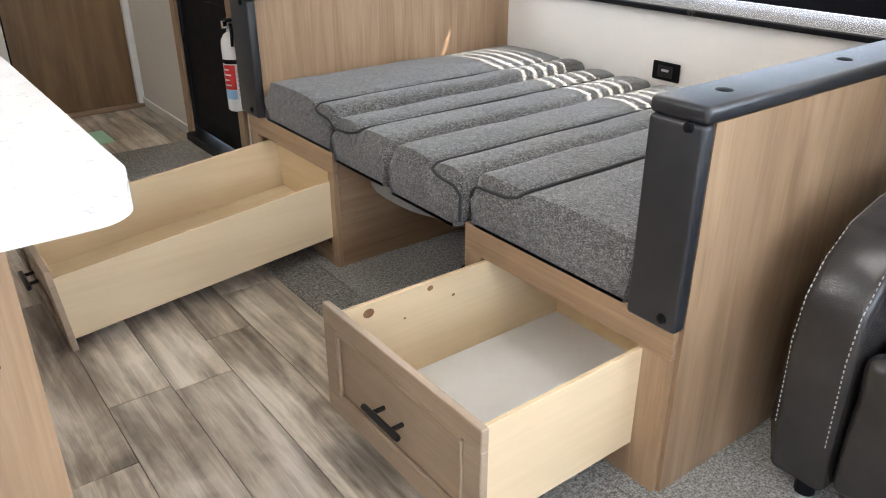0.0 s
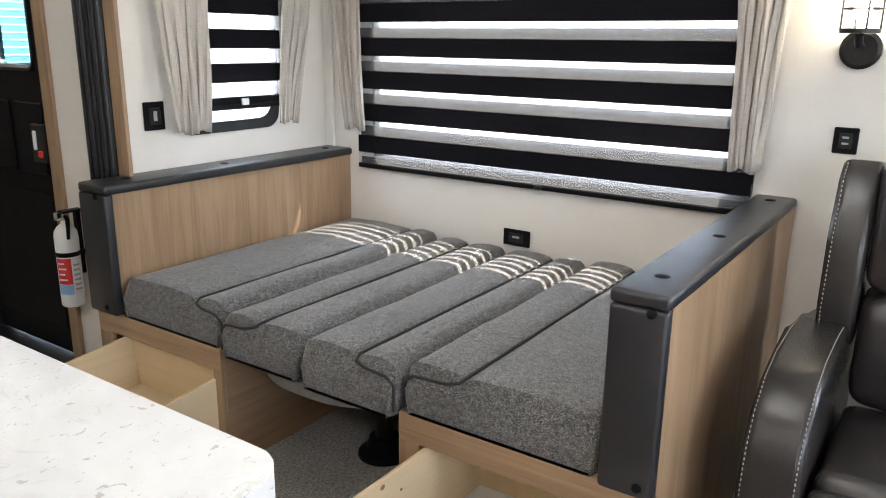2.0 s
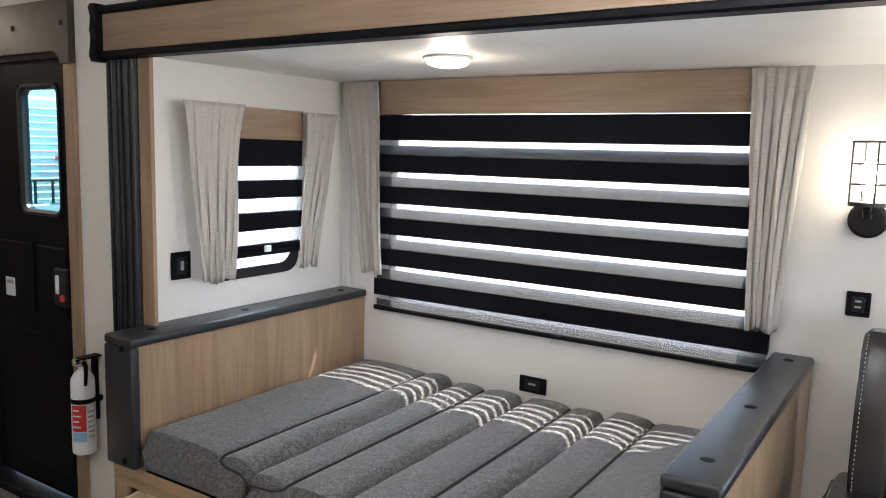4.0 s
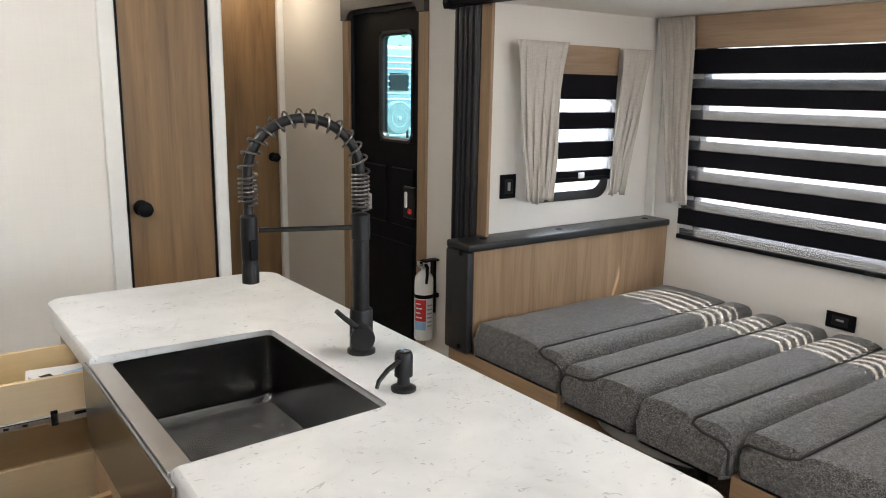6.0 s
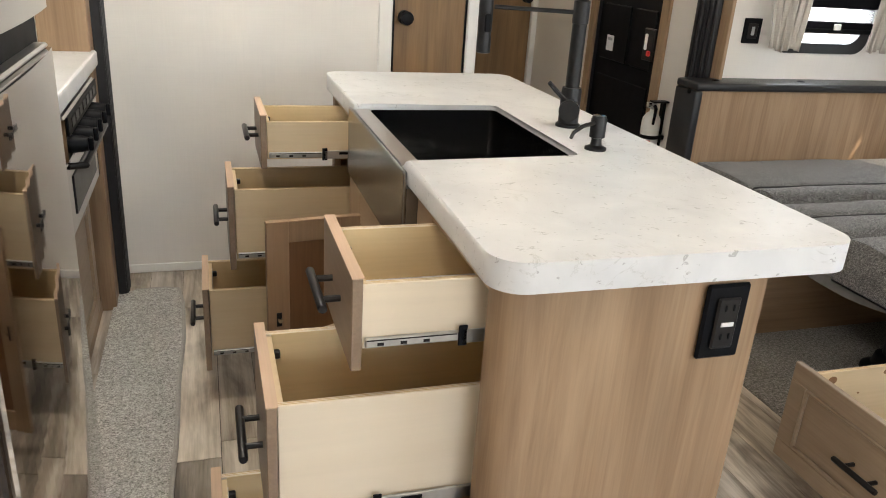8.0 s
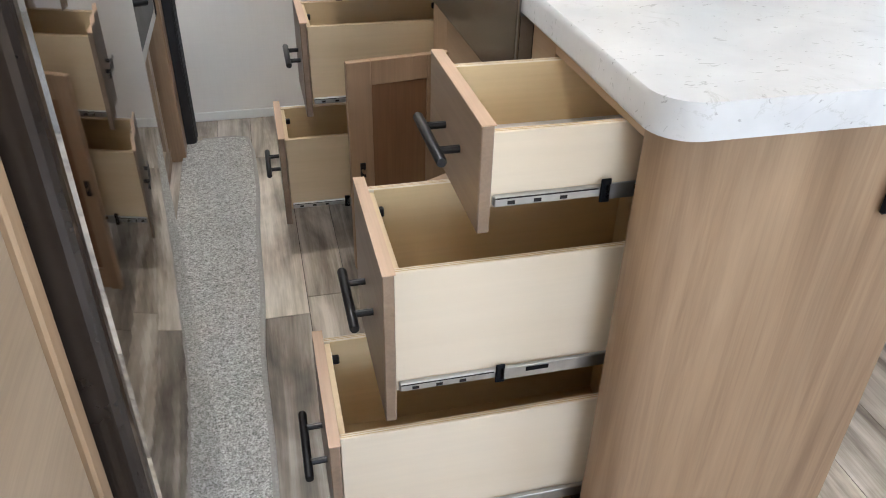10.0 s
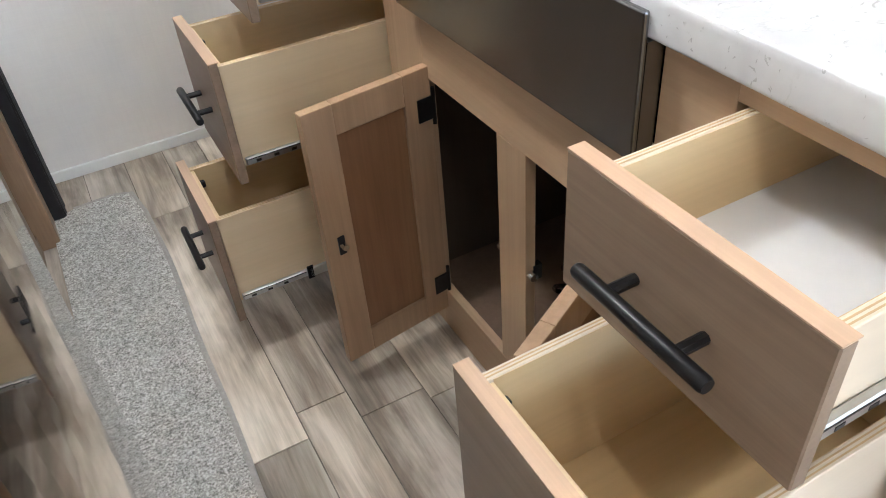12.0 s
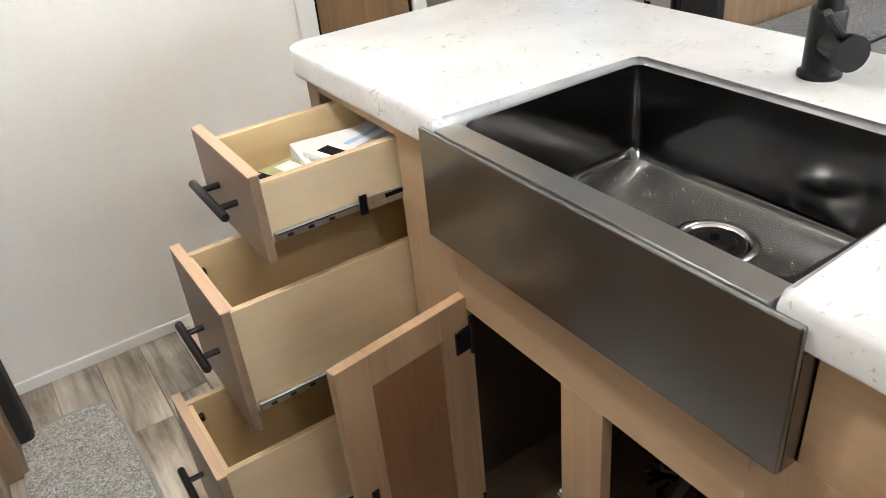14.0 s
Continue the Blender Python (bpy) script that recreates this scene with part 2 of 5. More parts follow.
def leather(name, base, rough):
    m = Mat(name, base, rough)
    v = m.voronoi(420, "Distance")
    w = m.noise(9, 4.0)
    m.color(m.ramp(w, (0.3, tuple(c * 0.8 for c in base)), (0.7, tuple(c * 1.2 for c in base))))
    m.bump(m.mix(v, m.noise(24, 4.0), 0.5), 0.18, 0.003).rough(w, rough - 0.06, rough + 0.08)
    return m.m


def brushed(name, base, rough, along='y'):
    m = Mat(name, base, rough, 1.0)
    s = [700.0] * 3
    s["xyz".index(along)] = 7.0
    f = m.noise(tuple(s), 2.0)
    m.rough(f, rough - 0.02, rough + 0.03)
    m.color(m.ramp(m.noise(3, 3.0), (0.3, tuple(c * 0.88 for c in base)), (0.7, base)))
    return m.m


def glow(name, color, strength):
    m = Mat(name, color, 0.4)
    m.set("Emission Color", (*color, 1))
    m.set("Emission Strength", strength)
    return m.m


def sheer(name, tint, clear):
    m = bpy.data.materials.new(name)
    m.use_nodes = True
    n, l = m.node_tree.nodes, m.node_tree.links
    n.remove(n["Principled BSDF"])
    d, t, tr = n.new("ShaderNodeBsdfDiffuse"), n.new("ShaderNodeBsdfTranslucent"), n.new("ShaderNodeBsdfTransparent")
    for x in (d, t):
        x.inputs["Color"].default_value = (*tint, 1)
    a, b = n.new("ShaderNodeMixShader"), n.new("ShaderNodeMixShader")
    a.inputs[0].default_value, b.inputs[0].default_value = 0.5, clear
    l.new(d.outputs[0], a.inputs[1])
    l.new(t.outputs[0], a.inputs[2])
    l.new(a.outputs[0], b.inputs[1])
    l.new(tr.outputs[0], b.inputs[2])
    l.new(b.outputs[0], n["Material Output"].inputs[0])
    return m


def pane_glass(name, tint):
    m = bpy.data.materials.new(name)
    m.use_nodes = True
    n, l = m.node_tree.nodes, m.node_tree.links
    n.remove(n["Principled BSDF"])
    g, tr, mx = n.new("ShaderNodeBsdfGlossy"), n.new("ShaderNodeBsdfTransparent"), n.new("ShaderNodeMixShader")
    g.inputs["Roughness"].default_value = 0.02
    tr.inputs["Color"].default_value = (*tint, 1)
    mx.inputs[0].default_value = 0.05
    l.new(tr.outputs[0], mx.inputs[1])
    l.new(g.outputs[0], mx.inputs[2])
    l.new(mx.outputs[0], n["Material Output"].inputs[0])
    return m


def curtain_cloth():
    m = Mat("curtain_cloth", (0.44, 0.40, 0.35), 0.9)
    f = m.mix(m.noise((500, 500, 30), 2.0), m.noise((30, 30, 500), 2.0), 0.5)
    m.color(m.ramp(f, (0.35, (0.40, 0.37, 0.33)), (0.65, (0.50, 0.465, 0.42)))).bump(f, 0.12, 0.001)
    return m.m


wall_vinyl = wall_paper()
ceiling_white = plain("ceiling_white", (0.78, 0.76, 0.72), 0.45, speck=0.03, scale=6)
trim_white = plain("trim_white", (0.74, 0.73, 0.70), 0.4, speck=0.04, scale=10)
stone = quartz()
fabric = tweed()
piping_black = plain("piping_cord", (0.02, 0.02, 0.02), 0.7, speck=0.3, scale=200)
vinyl_black = leather("vinyl_charcoal", (0.016, 0.017, 0.020), 0.36)
leather_brown = leather("leather_espresso", (0.024, 0.021, 0.020), 0.23)
stitch = plain("stitch_thread", (0.34, 0.31, 0.28), 0.8, speck=0.3, scale=300)
black_metal = plain("black_metal", (0.022, 0.021, 0.021), 0.36, 0.6, 0.2, 60)
black_plastic = plain("black_plastic", (0.0035, 0.0038, 0.0052), 0.5, speck=0.2, scale=60, Specular_IOR_Level=0.12)
wet_rubber = plain("wet_rubber", (0.009, 0.009, 0.010), 0.16, speck=0.3, scale=50)
seal_rubber = plain("seal_rubber", (0.010, 0.010, 0.012), 0.38, speck=0.25, scale=40)
bronze_panel = plain("header_panel", (0.055, 0.047, 0.04), 0.4, 0.3, 0.15, 20)
gunmetal = plain("gunmetal", (0.026, 0.026, 0.027), 0.40, 0.75, 0.15, 60)
coil_steel = plain("coil_steel", (0.16, 0.15, 0.145), 0.3, 1.0, 0.15, 60)
black_steel = brushed("black_stainless", (0.30, 0.303, 0.306), 0.24)
# basin walls: same steel as the floor, darkened for their dim reflections
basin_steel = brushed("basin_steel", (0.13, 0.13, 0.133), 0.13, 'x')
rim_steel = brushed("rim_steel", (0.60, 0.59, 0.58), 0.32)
zinc = plain("zinc", (0.52, 0.53, 0.53), 0.32, 1.0, 0.1, 50)
chrome = plain("chrome", (0.75, 0.75, 0.75), 0.1, 1.0, 0.05, 50)
fridge_steel = Mat("fridge_steel", (0.50, 0.49, 0.48), 0.035, 1.0).m
gloss_brown = plain("gloss_brown", (0.022, 0.016, 0.013), 0.14, speck=0.15, scale=20)
white_board = plain("white_board", (0.74, 0.73, 0.72), 0.5, speck=0.03, scale=12)
carpet_grey = carpet_mat("carpet_grey", (0.12, 0.115, 0.105), (0.30, 0.285, 0.26), (0.54, 0.525, 0.49))
rug_grey = carpet_mat("rug_grey", (0.20, 0.195, 0.178), (0.54, 0.53, 0.49), (0.88, 0.87, 0.84))
binding = plain("rug_binding", (0.42, 0.40, 0.37), 0.85, speck=0.15, scale=150, relief=0.3)
cloth = curtain_cloth()
blackout = plain("blackout_band", (0.006, 0.006, 0.008), 0.9, speck=0.2, scale=120, Specular_IOR_Level=0.08)
sheer_band = sheer("sheer_band", (0.80, 0.81, 0.83), 0.91)
white_paint = plain("white_enamel", (0.80, 0.80, 0.79), 0.3, speck=0.03, scale=20)
red_print = plain("red_print", (0.62, 0.03, 0.03), 0.45, speck=0.08, scale=40)
blue_print = plain("blue_print", (0.30, 0.52, 0.75), 0.45, speck=0.08, scale=40)
grey_print = plain("grey_print", (0.35, 0.36, 0.38), 0.5, speck=0.1, scale=40)
paper = plain("paper", (0.75, 0.74, 0.76), 0.6, speck=0.05, scale=30)
green_print = plain("green_print", (0.33, 0.34, 0.15), 0.5, speck=0.2, scale=60)
mint_paper = plain("mint_paper", (0.45, 0.75, 0.55), 0.6, speck=0.05, scale=30)
laminate_grey = plain("laminate_grey", (0.16, 0.155, 0.15), 0.5, speck=0.15, scale=40)
# near-black brown: the shade under the sink is put into this wood's colour
inside_shade = wood("cabinet_shade", (0.035, 0.021, 0.012), (0.055, 0.034, 0.020), (0.072, 0.046, 0.028), 'z', 0.6)
# birch tinted warmer, as light bouncing inside the drawers would make it
ply_bounce = wood("ply_bounce", (0.61, 0.44, 0.225), (0.68, 0.51, 0.285), (0.73, 0.57, 0.34), 'x', 0.5, 0.6, 0.05, 0.09)
# basin floor: the walls' steel made paler, light from above in the colour
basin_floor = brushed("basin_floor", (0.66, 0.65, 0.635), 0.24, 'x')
ply_core = wood("ply_core", (0.50, 0.34, 0.17), (0.56, 0.39, 0.20), (0.60, 0.43, 0.24), 'x', 0.6)
# darkened wood for cabinet insides; the shade within is part of the colour
cavity = wood("cabinet_inside_shade", (0.10, 0.06, 0.035), (0.15, 0.095, 0.06), (0.19, 0.125, 0.08), 'z', 0.6)
gravel = plain("gravel", (0.33, 0.31, 0.28), 0.95, speck=0.35, scale=14, relief=0.6)
door_glass = pane_glass("tinted_glass", (0.50, 0.72, 0.74))
clear_glass = pane_glass("clear_glass", (0.985, 0.99, 0.99))
lamp_glow = glow("lamp_diffuser", (1.0, 0.86, 0.64), 1.6)
bulb_glow = glow("bulb_glow", (1.0, 0.84, 0.58), 4.0)
siding = plain("siding_white", (0.70, 0.72, 0.72), 0.5, speck=0.05, scale=5)
cover_grey = plain("wheel_cover", (0.36, 0.37, 0.37), 0.6, speck=0.15, scale=12)
tyre = plain("tyre_rubber", (0.03, 0.03, 0.03), 0.8, speck=0.2, scale=30)
leaf = plain("leaf", (0.07, 0.12, 0.035), 0.7, speck=0.5, scale=4)
bark = plain("bark", (0.12, 0.09, 0.06), 0.9, speck=0.3, scale=20, relief=0.5)


def floor_vinyl():
    m = Mat("plank_vinyl", (0.3, 0.25, 0.2), 0.38).jitter(60.0)
    streak = m.noise((22, 1.1, 1), 6.0, 0.66, 0.5)
    patch = m.noise((8, 2.6, 1), 4.0, 0.6, 0.5)
    fine = m.noise((260, 9, 1), 3.0, 0.6)
    c = m.ramp(m.mix(streak, patch, 0.5), (0.36, (0.105, 0.087, 0.070)), (0.45, (0.27, 0.232, 0.190)), (0.52, (0.45, 0.40, 0.335)), (0.62, (0.68, 0.63, 0.565)))
    tone = m.ramp(m.rand, (0.0, (0.80, 0.785, 0.765)), (0.5, (1.08, 1.045, 1.0)), (1.0, (1.33, 1.30, 1.24)))
    c = m.mix(c, tone, 1.0, 'MULTIPLY')
    c = m.mix(c, m.ramp(fine, (0.35, 0.6), (0.6, 1.0)), 0.25, 'MULTIPLY')
    m.color(c).bump(fine, 0.12, 0.001).rough(patch, 0.3, 0.46)
    return m.m


plank_vinyl = floor_vinyl()
groove_dark = plain("groove_dark", (0.07, 0.058, 0.046), 0.7, speck=0.2, scale=60)

# ---- structure ----
def setting(name, bm, material, label, category):
    return tagged(part(name, bm, material), label, category, "", "structure")


WR, WL, SLIDE_B, SLIDE_L = 1.25, -1.14, 2.28, 2.735
setting("floor", box(-1.8, 2.35, -2.75, 4.72, -0.06, -0.006), groove_dark, "dark subfloor under grey-brown vinyl planks", "floor")
setting("ceiling", box(-1.25, 1.31, -2.75, 4.75, 2.10, 2.15), ceiling_white, "smooth white ceiling panel", "ceiling")
setting("slide_ceiling", box(1.26, 2.34, -1.55, 2.785, 1.785, 1.825), ceiling_white, "lower white ceiling over the dinette", "ceiling")
setting("kitchen_slide_ceiling", box(-1.86, -1.17, -1.55, 2.76, 1.92, 1.96), ceiling_white, "lower white ceiling over the kitchen", "ceiling")
# wall with entry door and dinette bay
setting("wall_east", boxes((WR, WR + 0.06, 2.735, 3.135, 0, 2.10), (WR, WR + 0.06, 3.855, 4.72, 0, 2.10), (WR, WR + 0.06, 3.135, 3.855, 1.825, 2.10),
                           (WR, WR + 0.06, -1.55, 2.735, 1.825, 2.10), (WR, WR + 0.06, -2.75, -1.55, 0, 2.10)), wall_vinyl, "off-white textured vinyl wall beside the entry door", "wall")
setting("wall_bay_side", boxes((1.31, 2.34, SLIDE_L, SLIDE_L + 0.05, 0, 0.995), (1.31, 2.34, SLIDE_L, SLIDE_L + 0.05, 1.60, 1.785),
                               (1.31, 1.51, SLIDE_L, SLIDE_L + 0.05, 0.995, 1.60), (1.96, 2.34, SLIDE_L, SLIDE_L + 0.05, 0.995, 1.60)), wall_vinyl, "off-white bay side wall with a small window", "wall")
# second opening, y -1.20 to -0.30, is invented to hold the bay fill lamp
setting("wall_bay_back", boxes((SLIDE_B, SLIDE_B + 0.06, -1.55, SLIDE_L, 0, 0.828), (SLIDE_B, SLIDE_B + 0.06, -1.55, SLIDE_L, 1.68, 1.785),
                               (SLIDE_B, SLIDE_B + 0.06, -1.55, -1.20, 0.828, 1.68), (SLIDE_B, SLIDE_B + 0.06, -0.30, 0.90, 0.828, 1.68), (SLIDE_B, SLIDE_B + 0.06, 2.44, SLIDE_L, 0.828, 1.68)), wall_vinyl, "off-white bay wall below and around the wide window", "wall")
setting("wall_bay_end", box(1.31, 2.34, -1.60, -1.55, 0, 1.785), wall_vinyl, "off-white end wall of the bay", "wall")
setting("wall_west", boxes((WL - 0.06, WL, 2.745, 3.035, 0, 2.10), (WL - 0.06, WL, -2.75, -1.55, 0, 2.10), (WL - 0.06, WL, -1.55, 2.745, 1.96, 2.10)), wall_vinyl, "off-white wall around the kitchen bay", "wall")
# the opening here is unseen, made for the kitchen fill lamp
setting("wall_kitchen_back", boxes((-1.86, -1.80, -1.55, 2.745, 0, 1.2), (-1.86, -1.80, -1.55, 2.745, 1.75, 1.92), (-1.86, -1.80, -1.55, -1.48, 1.2, 1.75), (-1.86, -1.80, -0.72, 2.745, 1.2, 1.75)), wall_vinyl, "off-white wall behind the kitchen counter", "wall")
setting("wall_kitchen_end", boxes((-1.80, -1.231, 2.745, 2.80, 0, 1.92), (-1.80, -1.231, -1.60, -1.55, 0, 1.92)), wall_vinyl, "cream end wall of the kitchen bay", "wall")
setting("wall_north", boxes((WL, -0.058, 3.035, 3.085, 0, 2.10), (-0.058, 0.252, 3.035, 3.085, 1.97, 2.10), (0.252, 0.292, 3.035, 3.085, 0, 2.10), (0.252, 0.292, 3.085, 4.66, 0, 2.10)), wall_vinyl, "white textured partition wall with a narrow door", "wall")
setting("wall_hall_end", boxes((0.292, 0.60, 4.66, 4.72, 0, 2.10), (1.265, 1.31, 4.66, 4.72, 0, 2.10), (0.60, 1.265, 4.66, 4.72, 2.02, 2.10)), wall_vinyl, "off-white wall around the far hall door", "wall")
# unseen rear wall; its window is assumed
setting("wall_south", boxes((-1.25, 1.31, -2.80, -2.75, 0, 1.02), (-1.25, 1.31, -2.80, -2.75, 1.88, 2.10), (-1.25, -0.98, -2.80, -2.75, 1.02, 1.88), (0.98, 1.31, -2.80, -2.75, 1.02, 1.88)), wall_vinyl, "off-white rear wall with a wide window", "wall")
setting("wall_closet_back", boxes((-0.45, 0.252, 3.75, 3.80, 0, 2.10), (-0.50, -0.45, 3.085, 3.80, 0, 2.10)), wall_vinyl, "plain wall behind the narrow door", "wall")
setting("baseboard_north", box(WL, -0.115, 3.025, 3.035, 0, 0.035, 0.002), trim_white, "thin white vinyl skirting strip", "baseboard")
setting("baseboard_hall", box(WR - 0.012, WR, 3.88, 4.655, 0, 0.05, 0.002), trim_white, "thin pale skirting strip in the hall", "baseboard")
setting("trim_north_post", box(-0.115, -0.060, 3.023, 3.035, 0, 2.10, 0.004), trim_white, "pale upright trim beside the narrow door", "trim")
setting("trim_hall_post", box(0.250, 0.297, 3.023, 3.035, 0, 2.10, 0.006), trim_white, "pale upright corner trim of the hall", "trim")
setting("trim_hall_end", box(1.212, 1.249, 4.625, 4.66, 0, 2.10, 0.004), trim_white, "pale upright trim beside the hall door", "trim")
setting("trim_bay_corner", box(SLIDE_B - 0.016, SLIDE_B, SLIDE_L - 0.05, SLIDE_L, 0.5, 1.785, 0.004), trim_white, "pale upright trim in the corner of the bay", "trim")

# slide flanges: dark ribbed seal with a wooden strip
for nm, face, sgn, y0, y1, wy0, wy1, top in (("east", WR, -1, 2.750, 2.915, 2.684, 2.748, 1.775), ("west", WL, 1, 2.80, 2.90, 2.735, 2.798, 2.0)):
    rail = thing("slide_seal", face, (y0 + y1) / 2, 0, "black ribbed rubber seal up the edge of the bay", "seal", "slide seals", "structure")
    d = 0.022 if nm == "east" else 0.045
    part("flange", box(min(face, face + sgn * d), max(face, face + sgn * d), y0, y1, 0.0, top, 0.003), seal_rubber, rail)
    n = 5
    for k in range(n):
        yc = y0 + (k + 0.5) * (y1 - y0) / n
        w = (y1 - y0) / n * (0.36 if k % 2 else 0.28)
        part("rib", tube([(face + sgn * d, yc, 0.01), (face + sgn * d, yc, top - 0.005)], w, 8), seal_rubber, rail, smooth=True)
    setting("trim_bay_strip", box(min(face, face + sgn * 0.016), max(face, face + sgn * 0.016), wy0, wy1, 0, top, 0.002), oak_z, "narrow oak strip beside the slide seal", "trim")

# fascia over the dinette bay
fas = thing("slide_fascia", WR, 0.7, 1.8, "oak fascia board with black edge trims over the bay", "fascia", "", "structure")
part("board", box(1.205, 1.249, -1.5, 2.895, 1.801, 1.924, 0.002), dark_oak_y, fas)
part("top_trim", box(1.190, 1.249, -1.5, 2.90, 1.925, 1.950, 0.006), black_plastic, fas, "black plastic edge trim")
part("bottom_trim", box(1.190, 1.255, -1.5, 2.90, 1.776, 1.800, 0.006), black_plastic, fas, "black plastic edge trim")
outl = [(1.180, 1.765), (1.249, 1.765), (1.249, 1.958), (1.180, 1.958), (1.173, 1.945), (1.182, 1.92), (1.186, 1.90), (1.176, 1.87), (1.186, 1.84), (1.182, 1.81), (1.173, 1.785)]
part("end_cap", extrude_y(outl, 2.897, 2.930, 0.004), black_plastic, fas, "black wavy end cap")
brk = thing("ceiling_strap", 1.24, 2.74, 2.0, "black metal strap from the fascia to the ceiling", "bracket")
part("strap", boxes((1.222, 1.2485, 2.69, 2.725, 1.951, 2.098), r=0.002), black_plastic, brk)
part("hook", tube([(1.236, 2.725, 2.094), (1.236, 2.76, 2.095), (1.236, 2.79, 2.09)], 0.006, 8), black_plastic, brk)

# ---- doors ----
def interior_door(name, x0, x1, y, z1, knob_x, label):
    d = thing(name, (x0 + x1) / 2, y, 0, label, "door", "", "structure")
    part("leaf", box(x0 + 0.006, x1 - 0.006, y + 0.006, y + 0.036, 0.012, z1 - 0.006, 0.002), door_wood, d)
    part("edge_strip", box(x0, x0 + 0.007, y + 0.001, y + 0.04, 0.005, z1), black_plastic, d, "thin black edge strip")
    part("edge_strip", box(x1 - 0.007, x1, y + 0.001, y + 0.04, 0.005, z1), black_plastic, d, "thin black edge strip")
    part("edge_strip", box(x0 + 0.007, x1 - 0.007, y + 0.001, y + 0.04, z1 - 0.007, z1), black_plastic, d, "thin black edge strip")
    rows = [(0.027, 0.004), (0.027, -0.004), (0.012, -0.008), (0.011, -0.028), (0.022, -0.036), (0.027, -0.048), (0.024, -0.060), (0.010, -0.066)]
    pts = [[(knob_x + r * math.cos(a * math.tau / 20), y + o, 1.03 + r * math.sin(a * math.tau / 20)) for a in range(20)] for r, o in rows]
    part("knob", ring(pts, True), black_plastic, d, "round black door knob", smooth=True)
    return d


interior_door("door_1", -0.056, 0.250, 3.037, 1.968, -0.010, "narrow flush oak-look door with a black knob")
interior_door("door_2", 0.602, 1.263, 4.66, 2.015, 1.175, "flush oak-look hall door with a black knob")
setting("threshold_hall", box(0.60, 1.262, 4.60, 4.655, 0.0, 0.02, 0.005), oak_x, "low oak threshold strip", "threshold")

# entry door: dark leaf, tinted glass, oak casings, dark header panel
ed = thing("entry_door", 1.27, 3.46, 0, "black moulded entry door with tall tinted window", "door", "", "structure")
gy0, gy1, gz0, gz1 = 3.300, 3.552, 1.218, 1.690
X0, X1 = 1.268, 1.30
part("leaf", boxes((X0, X1, 3.185, gy0 - 0.02, 0.06, 1.80), (X0, X1, gy1 + 0.02, 3.82, 0.06, 1.80), (X0, X1, gy0 - 0.02, gy1 + 0.02, 0.06, gz0 - 0.02), (X0, X1, gy0 - 0.02, gy1 + 0.02, gz1 + 0.02, 1.80)), black_plastic, ed)
fr = ring([[(x, y, z) for y, z in round_rect(gy0 - a, gy1 + a, gz0 - a, gz1 + a, 0.03 + a)] for x, a in ((X1, 0.022), (X0 - 0.005, 0.022), (X0 - 0.005, 0.010), (X0 + 0.004, 0.0), (X1, 0.0))], True, False)
part("window_frame", fr, seal_rubber, ed, "rounded black window frame", smooth=False)
part("pane", box(1.284, 1.288, gy0 - 0.015, gy1 + 0.015, gz0 - 0.015, gz1 + 0.015), door_glass, ed, "teal tinted glass").visible_shadow = False
part("lower_panel", box(X0 - 0.008, X0, 3.255, 3.775, 0.16, 0.72, 0.004), black_plastic, ed)
part("middle_panel", boxes((X0 - 0.010, X0, 3.255, 3.455, 0.80, 1.08), (X0 - 0.010, X0, 3.495, 3.775, 0.80, 1.08), r=0.006), black_plastic, ed)
part("latch_pad", box(X0 - 0.022, X0, 3.235, 3.33, 0.85, 1.0, 0.006), black_metal, ed, "black latch plate")
part("latch_lever", box(X0 - 0.032, X0 - 0.022, 3.283, 3.302, 0.90, 0.975, 0.004), white_paint, ed, "white latch lever")
part("latch_button", box(X0 - 0.036, X0 - 0.022, 3.245, 3.268, 0.875, 0.90, 0.004), red_print, ed, "small red latch button")
part("sticker", box(X0 - 0.0135, X0 - 0.0105, 3.632, 3.70, 0.848, 0.925), paper, ed, "white paper sticker")
part("sticker_print", box(X0 - 0.0155, X0 - 0.014, 3.642, 3.69, 0.90, 0.914), grey_print, ed, "grey bars of print")
part("sill", box(1.20, 1.33, 3.185, 3.825, 0.0, 0.045, 0.008), black_metal, ed, "black metal sill")
part("door_frame", boxes((1.252, 1.32, 3.16, 3.185, 0.0, 1.825), (1.252, 1.32, 3.822, 3.85, 0.0, 1.825), (1.252, 1.32, 3.185, 3.822, 1.802, 1.825)), seal_rubber, ed, "black rubber door frame")
setting("trim_door", box(1.232, 1.249, 3.125, 3.187, 0, 1.773, 0.002), oak_z, "oak casing strip beside the entry door", "trim")
setting("trim_door", box(1.232, 1.249, 3.82, 3.88, 0, 1.773, 0.002), oak_z, "oak casing strip beside the entry door", "trim")
arch = [(3.13, 1.775), (3.185, 1.775)] + [(3.245 - 0.06 * math.cos(radians(a)), 1.755 + 0.06 * math.sin(radians(a)) + 0.005) for a in range(20, 91, 14)] + \
       [(3.76 + 0.06 * math.sin(radians(a)), 1.755 + 0.06 * math.cos(radians(a)) + 0.005) for a in range(0, 75, 14)] + [(3.822, 1.775), (3.88, 1.775), (3.88, 2.005), (3.13, 2.005)]
hd = thing("door_header", 1.23, 3.505, 1.775, "dark bronze arched panel above the entry door", "panel", "", "structure")
part("panel", ring([[(x, y, z) for y, z in arch] for x in (1.249, 1.222)], True), bronze_panel, hd)
